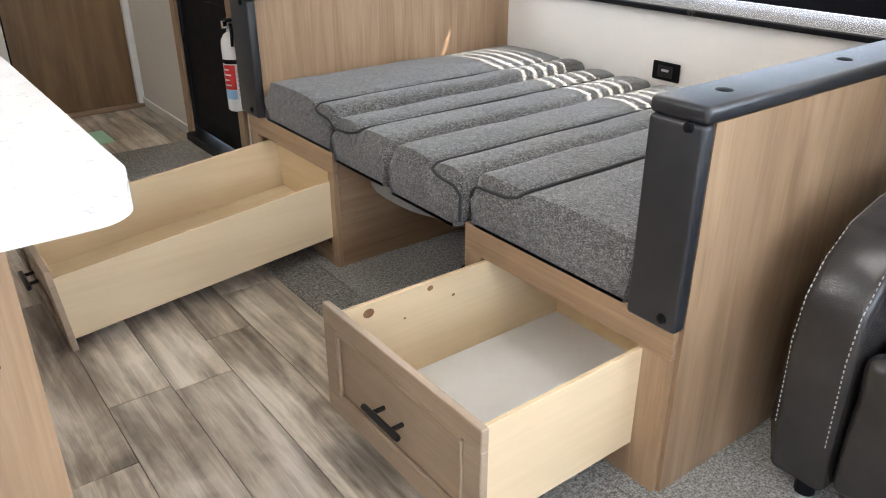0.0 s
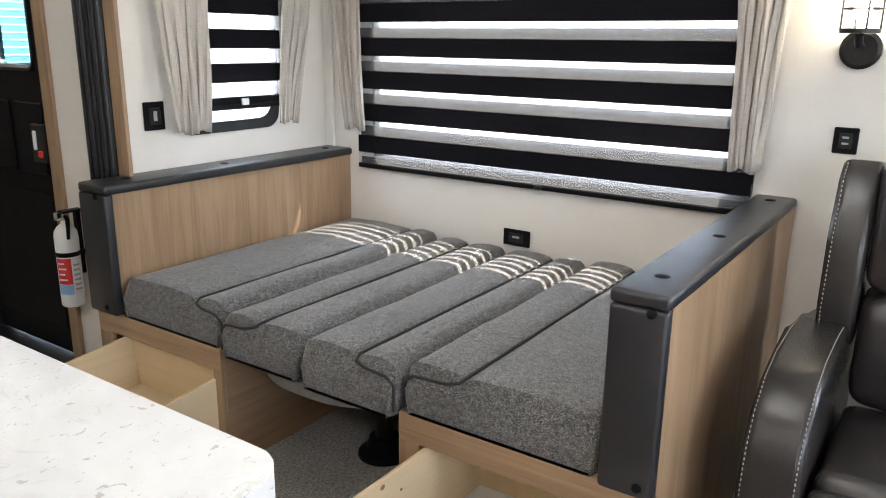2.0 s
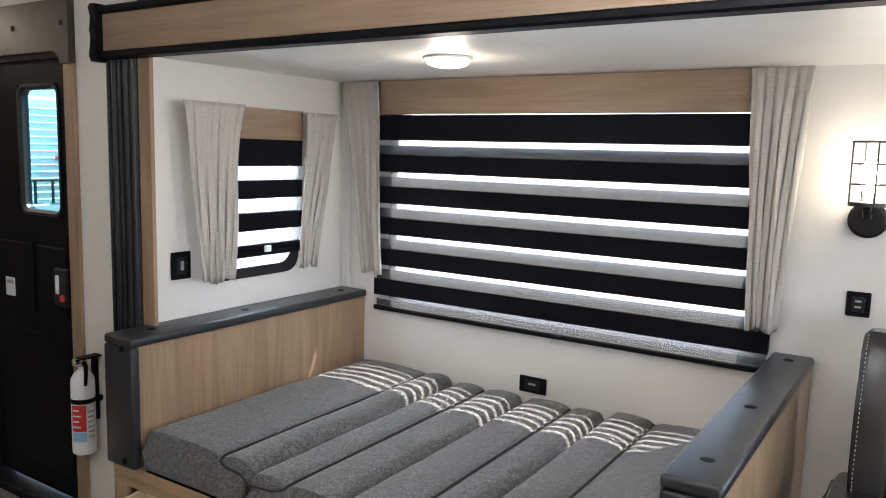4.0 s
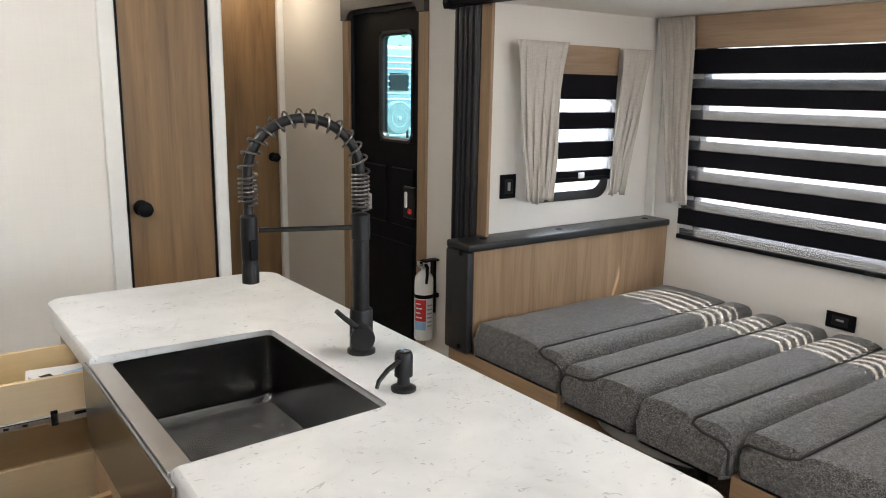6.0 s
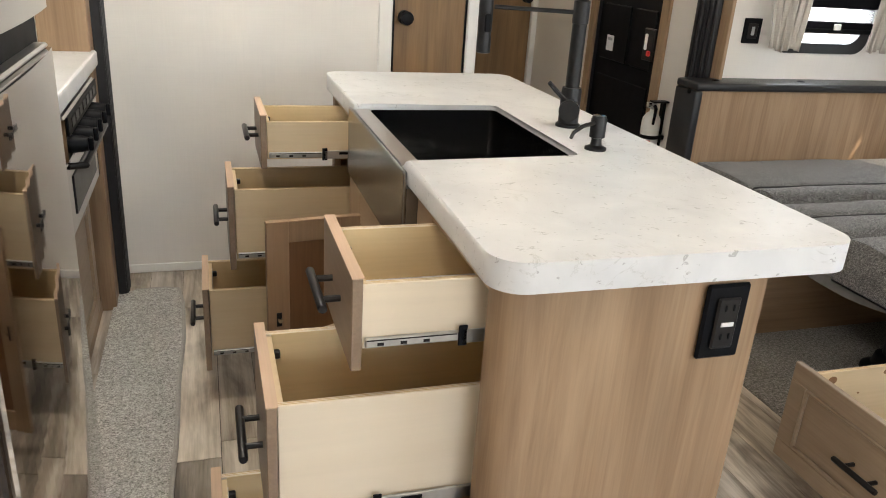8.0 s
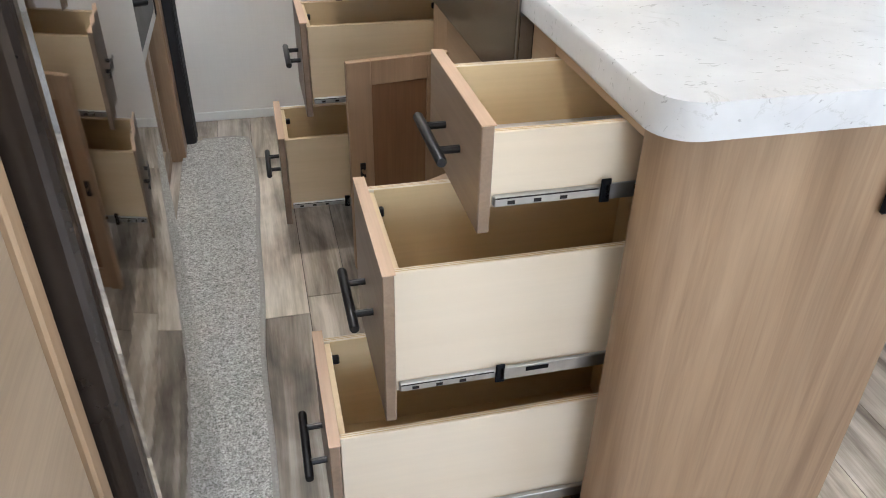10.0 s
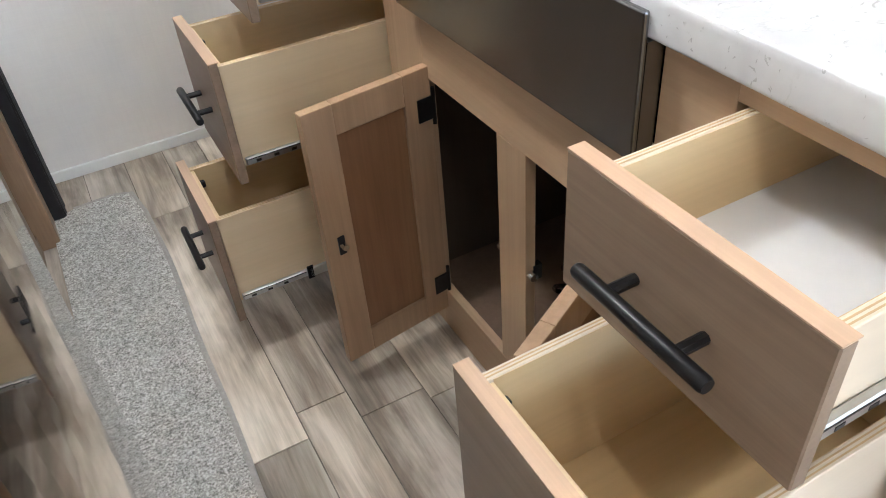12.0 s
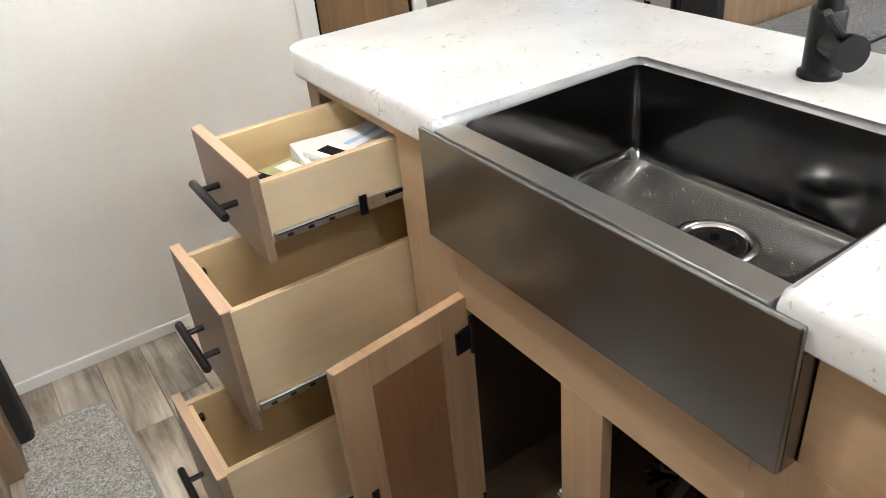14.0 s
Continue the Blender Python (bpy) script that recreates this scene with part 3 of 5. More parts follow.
for y in (3.175, 3.505, 3.835):
    part("screw_cap", ring([[(x, y + r * math.cos(a * math.tau / 12), 1.918 + r * math.sin(a * math.tau / 12)) for a in range(12)] for x, r in ((1.223, 0.011), (1.218, 0.010), (1.217, 0.004))], True), black_metal, hd)

# ---- windows ----
def window_frame(name, pts_fn, glass_box, label):
    w = thing(name, *glass_box[0], label, "window", "", "structure")
    part("window_frame", pts_fn(), seal_rubber, w)
    part("pane", box(*glass_box[1]), clear_glass, w).visible_shadow = False
    return w


window_frame("window_1", lambda: ring([[(x, y, z) for y, z in round_rect(0.90 + a, 2.44 - a, 0.828 + a, 1.68 - a, 0.06)] for x, a in ((2.336, -0.02), (2.27, -0.02), (2.27, 0.022), (2.336, 0.022), (2.336, -0.02))], True, False),
             ((2.30, 1.67, 0.828), (2.318, 2.322, 0.92, 2.42, 0.845, 1.66)), "wide window behind a striped roller shade")
window_frame("window_2", lambda: ring([[(x, y, z) for x, z in round_rect(1.50 + a, 1.97 - a, 0.985 + a, 1.61 - a, 0.07)] for y, a in ((2.78, -0.012), (2.727, -0.012), (2.727, 0.03), (2.78, 0.03), (2.78, -0.012))], True, False),
             ((1.69, 2.75, 0.985), (1.52, 1.95, 2.758, 2.762, 1.005, 1.59)), "small window with rounded black frame")


def zebra_shade(name, flip, across0, across1, ztop, zbot, tops, opening, shift, wall, label, group=""):
    """Two layers of blackout and sheer bands hanging before a wall; flip: the wall runs along x."""
    w = thing(name, *(((across0 + across1) / 2, wall, zbot) if flip else (wall, (across0 + across1) / 2, zbot)), label, "roller shade", group)
    s = -1

    def strip(nm, d, t, z0, z1, m, lab=""):
        a, b = wall + s * d - t / 2, wall + s * d + t / 2
        part(nm, box(across0, across1, a, b, z0, z1) if flip else box(a, b, across0, across1, z0, z1), m, w, lab)
    edge = ztop
    for zt in tops:
        strip("dark_band", 0.034, 0.0012, zt, edge, blackout)
        strip("sheer_band", 0.034, 0.0008, zt - opening, zt, sheer_band)
        edge = zt - opening
    strip("dark_band", 0.034, 0.0012, zbot + 0.02, edge, blackout)
    edge = ztop
    for zt in tops:
        strip("back_sheer", 0.014, 0.0008, zt - shift, zt - shift + opening, sheer_band)
        if edge > zt - shift + opening:
            strip("back_band", 0.014, 0.0012, zt - shift + opening, edge, blackout)
        edge = zt - shift
    strip("back_band", 0.014, 0.0012, zbot + 0.02, edge, blackout)
    a, b = wall - 0.040, wall - 0.010
    part("bottom_rail", box(across0, across1, a, b, zbot, zbot + 0.020, 0.004) if flip else box(a, b, across0, across1, zbot, zbot + 0.020, 0.004), black_plastic, w, "black bottom rail")
    return w


P = 0.1355
zs = zebra_shade("zebra_shade", False, 0.880, 2.522, 1.638, 0.788, [1.533 - P * k for k in range(6)], 0.062, 0.022, SLIDE_B, "black and sheer striped roller shade, lowered", "shades")
part("clip", box(2.226, 2.2395, 1.613, 1.653, 0.772, 0.815, 0.003), clear_glass, zs, "clear plastic clip")
z2 = zebra_shade("zebra_shade", True, 1.50, 1.968, 1.52, 1.060, [1.415, 1.288, 1.162], 0.056, 0.054, 2.727, "small black and white striped roller shade, lowered", "shades")
part("clip", box(1.745, 1.78, 2.677, 2.687, 1.075, 1.10, 0.003), trim_white, z2, "pale plastic clip")

cv = thing("cornice", 2.22, 1.7, 1.66, "flat oak cornice board above the wide shade", "cornice")
part("board", box(2.240, 2.277, 0.95, 2.498, 1.642, 1.783, 0.002), dark_oak_y, cv)
cv2 = thing("cornice", 1.85, 2.66, 1.52, "short oak cornice board above the small shade", "cornice")
part("board", box(1.48, 1.98, 2.698, 2.724, 1.487, 1.64, 0.002), dark_oak_x, cv2)


def curtain(top, bottom, depth, z1, z0, folds, seed, label, axis, wall):
    """A gathered curtain panel; top and bottom give its two edges along the wall."""
    rnd = random.Random(seed)
    ph = [rnd.uniform(0, 6.28) for _ in range(5)]
    nu, nv = folds * 12, 26
    rows = []
    for v in range(nv + 1):
        f = v / nv
        g = f ** 0.8
        a = top[0] + (bottom[0] - top[0]) * g
        b = top[1] + (bottom[1] - top[1]) * g
        row = []
        for u in range(nu + 1):
            s = u / nu
            amp = depth * (0.16 + 0.84 * min(1, f * 1.6)) * (0.7 + 0.3 * math.sin(ph[3] + 3 * s))
            wv = math.sin(s * math.tau * folds + ph[0] + 0.8 * math.sin(f * 2.5 + ph[1])) + 0.35 * math.sin(s * math.tau * folds * 2.3 + ph[2] + f)
            off = 0.030 + depth + amp * wv * 0.5 + 0.008 * math.sin(f * 5 + ph[4])
            p = a + (b - a) * s + 0.006 * math.sin(f * 6 + u)
            z = z1 + (z0 - z1) * f + (0.008 * math.sin(s * 9 + ph[1]) if v == nv else 0)
            row.append((p, wall - off, z) if axis == 'x' else (wall - off, p, z))
        rows.append(row)
    bm = bmesh.new()
    vs = [[bm.verts.new(p) for p in r] for r in rows]
    for r0, r1 in zip(vs, vs[1:]):
        for i in range(nu):
            bm.faces.new((r0[i], r0[i + 1], r1[i + 1], r1[i]))
    ob = part("curtain", bm, cloth, None, smooth=True)
    sol = ob.modifiers.new("cloth", 'SOLIDIFY')
    sol.thickness = 0.002
    return tagged(ob, label, "curtain", "curtains")


curtain((2.690, 2.498), (2.560, 2.452), 0.022, 1.78, 0.958, 4, 3, "greige gathered curtain beside the wide window", 'y', 2.262)
curtain((0.985, 0.800), (0.945, 0.850), 0.026, 1.78, 0.942, 6, 5, "greige gathered curtain tied in at its foot", 'y', 2.262)
curtain((1.345, 1.625), (1.416, 1.552), 0.018, 1.645, 0.992, 5, 7, "greige curtain narrowing to its tied foot", 'x', 2.700)
curtain((1.955, 2.145), (1.920, 2.012), 0.018, 1.635, 0.995, 4, 9, "greige gathered curtain beside the small window", 'x', 2.700)


def wall_plate(x, y, z, w, h, axis, sgn, slots, label, category, group=""):
    """A small black device plate on a wall; axis is the wall's normal."""
    t = thing("wall_plate", x, y, z, label, category, group)

    def b(u0, u1, v0, v1, d0, d1, r):
        d0, d1 = sorted((sgn * d0, sgn * d1))
        return box(x + d0, x + d1, y + u0, y + u1, z + v0, z + v1, r) if axis == 'x' else box(x + u0, x + u1, y + d0, y + d1, z + v0, z + v1, r)
    part("plate", b(-w / 2, w / 2, -h / 2, h / 2, 0, 0.008, 0.003), black_plastic, t)
    part("insert", b(-w * 0.27, w * 0.27, -h * 0.30, h * 0.30, 0.008, 0.011, 0.001), black_metal, t)
    for u, v, sw, sh, m in slots:
        part("slot", b(u - sw / 2, u + sw / 2, v - sh / 2, v + sh / 2, 0.011, 0.013, 0.0), m, t)
    return t


wall_plate(2.279, 1.738, 0.580, 0.118, 0.066, 'x', -1, [(0, 0.004, 0.03, 0.008, grey_print)], "black socket plate with a small port", "socket")
wall_plate(2.279, 0.633, 1.052, 0.068, 0.078, 'x', -1, [(0, 0.01, 0.018, 0.006, grey_print), (0, -0.008, 0.018, 0.006, grey_print)], "black charging plate with two ports", "socket")
wall_plate(1.382, 2.734, 1.056, 0.085, 0.100, 'y', -1, [(0, 0.0, 0.014, 0.034, grey_print)], "black light switch plate", "switch")
wall_plate(-0.476, 3.034, 1.336, 0.072, 0.062, 'y', -1, [(0, 0.0, 0.018, 0.022, grey_print)], "black socket plate on the white wall", "socket")


def ceiling_lamp(x, y, z, seen, power):
    t = thing("ceiling_lamp", x, y, z, "round warm ceiling lamp with frosted dome, lit", "ceiling lamp", "ceiling lamps")
    part("rim", lathe(x, y, [(0.078, z - 0.001), (0.080, z - 0.008), (0.072, z - 0.012)]), trim_white, t, smooth=True)
    part("dome", lathe(x, y, [(0.070, z - 0.012), (0.064, z - 0.022), (0.045, z - 0.030), (0.018, z - 0.034), (0.002, z - 0.035)]), lamp_glow, t, "glowing frosted dome", smooth=True)
    d = bpy.data.lights.new("lamp_light", 'POINT')
    d.shadow_soft_size, d.energy, d.color = 0.05, power, WARM if seen else NEUTRAL
    o = new("lamp_light", d)
    o.location = (x, y, z - 0.10)
    return t


setting("trim_kitchen_post", box(-1.270, -1.122, 2.690, 2.733, 0, 1.92, 0.003), oak_z, "oak end post of the kitchen bay", "trim")
ceiling_lamp(0.98, 4.40, 2.10, True, 0.26)
ceiling_lamp(1.66, 1.78, 1.785, True, 0.20)
# three unseen lamps, hinted at by sink highlights; placed freely to brighten the room
ceiling_lamp(-0.90, 1.92, 2.10, False, 2.1)
ceiling_lamp(-0.82, 0.30, 2.10, False, 0.85)
ceiling_lamp(0.80, 0.75, 2.10, False, 1.0)

# sconce with cage on the bay wall
sc = thing("wall_sconce", 2.28, 0.628, 1.316, "black caged wall sconce with a lit bulb", "wall lamp")
part("backplate", ring([[(x, 0.628 + r * math.cos(a * math.tau / 24), 1.316 + r * math.sin(a * math.tau / 24)) for a in range(24)] for x, r in ((2.279, 0.056), (2.262, 0.056), (2.258, 0.045))], True), black_metal, sc)
part("arm", tube([(2.26, 0.628, 1.326), (2.20, 0.628, 1.331), (2.19, 0.628, 1.356)], 0.012), black_metal, sc, smooth=True)
part("collar", lathe(2.19, 0.628, [(0.052, 1.361), (0.052, 1.373), (0.02, 1.374)]), black_metal, sc)
part("glass", lathe(2.19, 0.628, [(0.034, 1.374), (0.036, 1.426), (0.036, 1.546), (0.035, 1.556)]), clear_glass, sc, smooth=True).visible_shadow = False
part("bulb", lathe(2.19, 0.628, [(0.010, 1.376), (0.012, 1.396), (0.024, 1.426), (0.028, 1.456), (0.018, 1.491), (0.003, 1.498)]), bulb_glow, sc, smooth=True)
for k in range(4):
    a = k * math.tau / 4 + 0.4
    part("cage_bar", tube([(2.19 + 0.052 * math.cos(a), 0.628 + 0.052 * math.sin(a), 1.366), (2.19 + 0.052 * math.cos(a), 0.628 + 0.052 * math.sin(a), 1.551)], 0.0028, 6), black_metal, sc)
for z in (1.426, 1.486, 1.551):
    part("cage_ring", tube([(2.19 + 0.053 * math.cos(a * math.tau / 20), 0.628 + 0.053 * math.sin(a * math.tau / 20), z) for a in range(21)], 0.0028, 6), black_metal, sc)
sl = new("sconce_light", bpy.data.lights.new("sconce_light", 'POINT'))
sl.data.energy, sl.data.color, sl.data.shadow_soft_size = 0.05, WARM, 0.02
sl.location = (2.19, 0.628, 1.516)

# ---- handles, runners and drawers shared by the cabinets ----
def bar_handle(parent, p, length, along, out=(-1, 0, 0), r=0.0074):
    """A black bar pull; p is its middle on the face, in the parent's own places."""
    o, a = Vector(out), Vector(along)
    c = Vector(p) + o * 0.032
    bar = [c - a * length / 2, c - a * (length / 2 - 0.003), c + a * (length / 2 - 0.003), c + a * length / 2]
    h = part("handle", tube(bar, [r * 0.85, r, r, r * 0.85], 14), black_metal, parent, "black bar handle", True, True)
    for s in (-1, 1):
        q = Vector(p) + a * s * length * 0.26
        part("post", tube([q, q + o * 0.032], r * 0.75, 8), black_metal, h, "", True, True)
    return h


def drawer(label, x_front, y0, y1, z0, z1, bz0, bz1, depth, floor_mat, handle_len, handle_dir, shaker=False, group="", slides=True, body=None, inset=0.016):
    """A pulled-out drawer that faces -x; its base is the foot of its front's middle."""
    ym = (y0 + y1) / 2
    d = thing("drawer", x_front, ym, z0, label, "drawer", group)
    body = body or ply_x
    a, b, h = y0 - ym, y1 - ym, z1 - z0
    w = 0.018
    if shaker:
        rail = 0.05
        part("front", boxes((0, w, a, b, 0, rail), (0, w, a, b, h - rail, h), (0, w, a, a + rail, rail, h - rail), (0, w, b - rail, b, rail, h - rail), r=0.002), front_wood, d, "taupe oak frame front", local=True)
        part("panel", box(0.009, w - 0.001, a + rail, b - rail, rail, h - rail), front_wood, d, "recessed front panel", local=True)
        bead = [(0.003, a + rail + 0.006, rail + 0.006), (0.003, b - rail - 0.006, rail + 0.006), (0.003, b - rail - 0.006, h - rail - 0.006), (0.003, a + rail + 0.006, h - rail - 0.006), (0.003, a + rail + 0.006, rail + 0.006)]
        for p, q in zip(bead, bead[1:]):
            part("bead", tube([p, q], 0.0055, 8), front_wood, d, "", True, True)
    else:
        part("front", box(0, w - 0.002, a, b, 0, h, 0.0015), slab_front, d, "taupe oak-look front", local=True)
        part("front_edge", boxes((0.0, w, a + 0.0, b - 0.0, h, h + 0.0015)), maple_y, d, "pale wood edge", local=True)
    s0, s1 = bz0 - z0, bz1 - z0
    i, t = inset, 0.012
    for u in (a + i, b - i - t):
        sd_ = part("side", box(w, depth, u, u + t, s0, s1, 0.001), body, d, "pale birch plywood side", local=True)
        for v in (0.0032, 0.0072):
            part("ply_layer", box(w + 0.001, depth - 0.001, u + v, u + v + 0.0016, s1 - 0.001, s1 + 0.0003), ply_core, sd_, "", local=True)
    part("back", box(depth - t, depth - 0.0005, a + i + t, b - i - t, s0, s1, 0.001), ply_y, d, local=True)
    part("inner_front", box(w, w + 0.010, a + i + t, b - i - t, s0, s1 - 0.004, 0.001), ply_y, d, local=True)
    part("bottom", box(w + 0.010, depth - t, a + i + t, b - i - t, s0 + 0.003, s0 + 0.008), floor_mat, d, local=True)
    if slides:
        # thin added faces carry the warm bounce light of the drawer's inside
        for u in (a + i + t, b - i - t - 0.0007):
            part("inner_veneer", box(w + 0.0102, depth - t - 0.0002, u, u + 0.0007, s0 + 0.008, s1 - 0.001), ply_bounce, d, "inner face tinted honey for bounced light", local=True)
        for y, g in ((a + i, -1), (b - i, 1)):
            lo, hi = sorted((y, y + g * 0.010))
            rz = s0 + 0.002
            run = part("runner", box(w + 0.004, depth - 0.01, lo, hi, rz + 0.003, rz + 0.018, 0.002), zinc, d, "zinc drawer runner", local=True)
            mid = min(depth * 0.55, 0.17)
            lo2, hi2 = sorted((y + g * 0.010, y + g * 0.013))
            part("outer_rail", box(mid, depth - 0.01, lo2, hi2, rz, rz + 0.023, 0.001), zinc, run, local=True)
            part("stop", box(mid - 0.006, mid + 0.008, lo2, hi2 + 0.002 if g > 0 else hi2, rz - 0.004, rz + 0.030, 0.001), black_plastic, run, "black stop clip", local=True)
            part("groove", box(w + 0.006, mid - 0.008, *sorted((y + g * 0.0098, y + g * 0.0103)), rz + 0.0145, rz + 0.0165), black_metal, run, "", local=True)
            for k in range(3):
                part("slot", box(w + 0.022 + 0.035 * k, w + 0.032 + 0.035 * k, *sorted((y + g * 0.0098, y + g * 0.0106)), rz + 0.0065, rz + 0.0115), black_metal, run, "", local=True)
            part("slot", box(mid + 0.04, mid + 0.075, hi2 - 0.001 if g > 0 else lo2 - 0.001, hi2 + 0.001 if g > 0 else lo2 + 0.001, rz + 0.012, rz + 0.019), black_plastic, run, local=True)
        part("clip", box(w + 0.010, w + 0.024, b - i - t - 0.012, b - i - t, s1 - 0.045, s1 - 0.030, 0.002), black_metal, d, "small bronze catch", local=True)
        part("catch", box(depth - 0.085, depth - 0.058, b - i - t - 0.014, b - i - t - 0.001, s1 - 0.030, s1 - 0.014, 0.003), black_metal, d, "small bronze drawer catch", local=True)
        part("screw_strip", box(w + 0.0101, w + 0.0115, b - i - t - 0.02, b - i - t - 0.004, s0 + 0.03, s1 - 0.02), trim_white, d, "", local=True)
    bar_handle(d, (0, 0.0, h * 0.5), handle_len, handle_dir)
    return d


# ---- island ----
IX, IY0, IY1, IR, ZC0, ZC1 = -0.400, 0.860, 2.340, 0.040, 0.874, 0.92
isl = thing("kitchen_island", -0.16, 1.66, 0, "oak-look kitchen island with open drawers and doors", "kitchen island")
rr = 0.044
near_end = [(IX + 0.0198, IY0 + 0.046), (IX, IY0 + 0.046)] + [(IX + rr - rr * math.cos(radians(t)), IY0 + rr - rr * math.sin(radians(t))) for t in range(0, 91, 10)] + [(IR, IY0), (IR, IY0 + 0.016), (IX + 0.045, IY0 + 0.016), (IX + 0.0198, IY0 + 0.040)]
part("end_panel", extrude_z(near_end, 0, ZC0 - 0.001), oak_z, isl, "oak-look end panel with rounded corner", True)
part("end_panel", box(IX + 0.02, IR, IY1 - 0.016, IY1, 0, ZC0 - 0.001, 0.001), oak_z, isl, "oak-look end panel")
part("back_panel", box(IR - 0.016, IR - 0.0005, IY0 + 0.0165, IY1 - 0.0165, 0, ZC0 - 0.001), oak_z, isl)
part("corner_post", box(IX, IX + 0.0198, IY1 - 0.045, IY1, 0, ZC0 - 0.001, 0.002), oak_z, isl)
F0, F1 = IX, IX + 0.019
NA, NB, SA, SB, SC, SD, FA, FB = IY0 + 0.046, 1.205, 1.352, 1.560, 1.640, 1.876, 2.020, IY1 - 0.045
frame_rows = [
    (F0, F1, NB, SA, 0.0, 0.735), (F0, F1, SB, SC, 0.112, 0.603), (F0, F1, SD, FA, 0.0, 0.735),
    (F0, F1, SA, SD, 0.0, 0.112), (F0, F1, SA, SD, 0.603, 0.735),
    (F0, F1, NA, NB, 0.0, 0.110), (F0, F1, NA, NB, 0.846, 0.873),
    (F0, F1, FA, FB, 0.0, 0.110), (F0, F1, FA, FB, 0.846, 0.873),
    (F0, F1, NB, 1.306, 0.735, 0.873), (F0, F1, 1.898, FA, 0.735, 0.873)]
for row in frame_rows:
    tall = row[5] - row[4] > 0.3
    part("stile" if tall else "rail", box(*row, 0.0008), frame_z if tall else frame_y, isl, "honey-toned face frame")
# walls and back of the sink cabinet, coloured dark for the shade in there
part("inner_wall", box(F1, IR - 0.016, 1.24, 1.252, 0.02, 0.74), inside_shade, isl, "cabinet inside with its shade in the colour")
part("inner_wall", box(F1, IR - 0.016, 1.955, 1.967, 0.02, 0.74), inside_shade, isl, "cabinet inside with its shade in the colour")
part("inner_back", box(IR - 0.030, IR - 0.017, 1.252, 1.955, 0.02, 0.74), inside_shade, isl)
part("cabinet_floor", box(F1, IR - 0.030, 1.252, 1.955, 0.085, 0.10), cavity, isl, "wooden cabinet floor, shade in its colour")

def slab():
    """The worktop's outline with its cut-out for the sink."""
    pts = round_rect(-0.421, 0.176, 0.827, 2.378, 0.052, 14)
    cut = [(-0.421, 1.872), (-0.405, 1.866), (-0.060, 1.866), (-0.044, 1.860), (-0.038, 1.844),
           (-0.038, 1.368), (-0.044, 1.352), (-0.060, 1.346), (-0.405, 1.346), (-0.421, 1.340)]
    far_r = [p for p in pts if p[1] > 1.6 and p[0] > -0.1]
    far_l = [p for p in pts if p[1] > 1.6 and p[0] <= -0.1]
    near_l = [p for p in pts if p[1] <= 1.6 and p[0] <= -0.1]
    near_r = [p for p in pts if p[1] <= 1.6 and p[0] > -0.1]
    return far_r + far_l + cut + near_l + near_r


top = thing("worktop", -0.12, 1.66, ZC0, "white quartz worktop with grey flecks and rounded corners", "worktop")
bm = extrude_z(slab(), ZC0, ZC1, 0.009, 3)
part("slab", bm, stone, top, smooth=True)

# ---- sink ----
sk = thing("apron_sink", -0.24, 1.64, 0.735, "black stainless apron-front sink, empty and wet", "sink")
part("apron", box(-0.430, -0.4225, 1.307, 1.897, 0.735, 0.907, 0.003, seg=2), black_steel, sk, "dark brushed apron front")
part("apron_return", box(-0.4226, -0.4005, 1.3075, 1.8965, 0.735, 0.8735), black_steel, sk)
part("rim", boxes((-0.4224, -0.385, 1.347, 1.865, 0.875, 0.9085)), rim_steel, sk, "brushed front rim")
bx0, bx1, by0, by1, bz = -0.385, -0.048, 1.356, 1.857, 0.752
rows = []
for z, g, r in ((0.908, 0.001, 0.016), (0.80, 0.0026, 0.016), (bz + 0.020, 0.003, 0.016), (bz + 0.012, 0.006, 0.018), (bz + 0.005, 0.012, 0.022)):
    rows.append([(x, y, z) for x, y in round_rect(bx0 + g, bx1 - g, by0 + g, by1 - g, r, 5)])
bowl = ring(rows, True, False)
pan = [rows[-1], [(x, y, bz) for x, y in round_rect(bx0 + 0.024, bx1 - 0.024, by0 + 0.024, by1 - 0.024, 0.03, 5)], [(x, y, bz - 0.003) for x, y in round_rect(-0.192, -0.152, 1.572, 1.612, 0.019, 5)]]
# floor and walls differ in colour only to carry the light in the bowl
part("basin_floor", ring(pan, True, False), basin_floor, sk, "brushed basin floor, paled for the light on it", smooth=True)
part("basin", bowl, basin_steel, sk, "satin basin walls, darkened for the shade inside", smooth=True)
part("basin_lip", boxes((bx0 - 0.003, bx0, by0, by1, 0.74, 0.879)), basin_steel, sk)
part("drain", lathe(-0.172, 1.592, [(0.057, bz - 0.001), (0.058, bz + 0.004), (0.050, bz + 0.006), (0.043, bz + 0.003), (0.041, bz + 0.0005)], 36), chrome, sk, "chrome drain ring", smooth=True)
part("strainer", lathe(-0.172, 1.592, [(0.0405, bz + 0.002), (0.030, bz + 0.0022), (0.026, bz + 0.008), (0.008, bz + 0.009), (0.006, bz + 0.018), (0.001, bz + 0.019)], 32), gunmetal, sk, "dark basket strainer with knob", smooth=True)
rw = random.Random(4)
wet = bmesh.new()
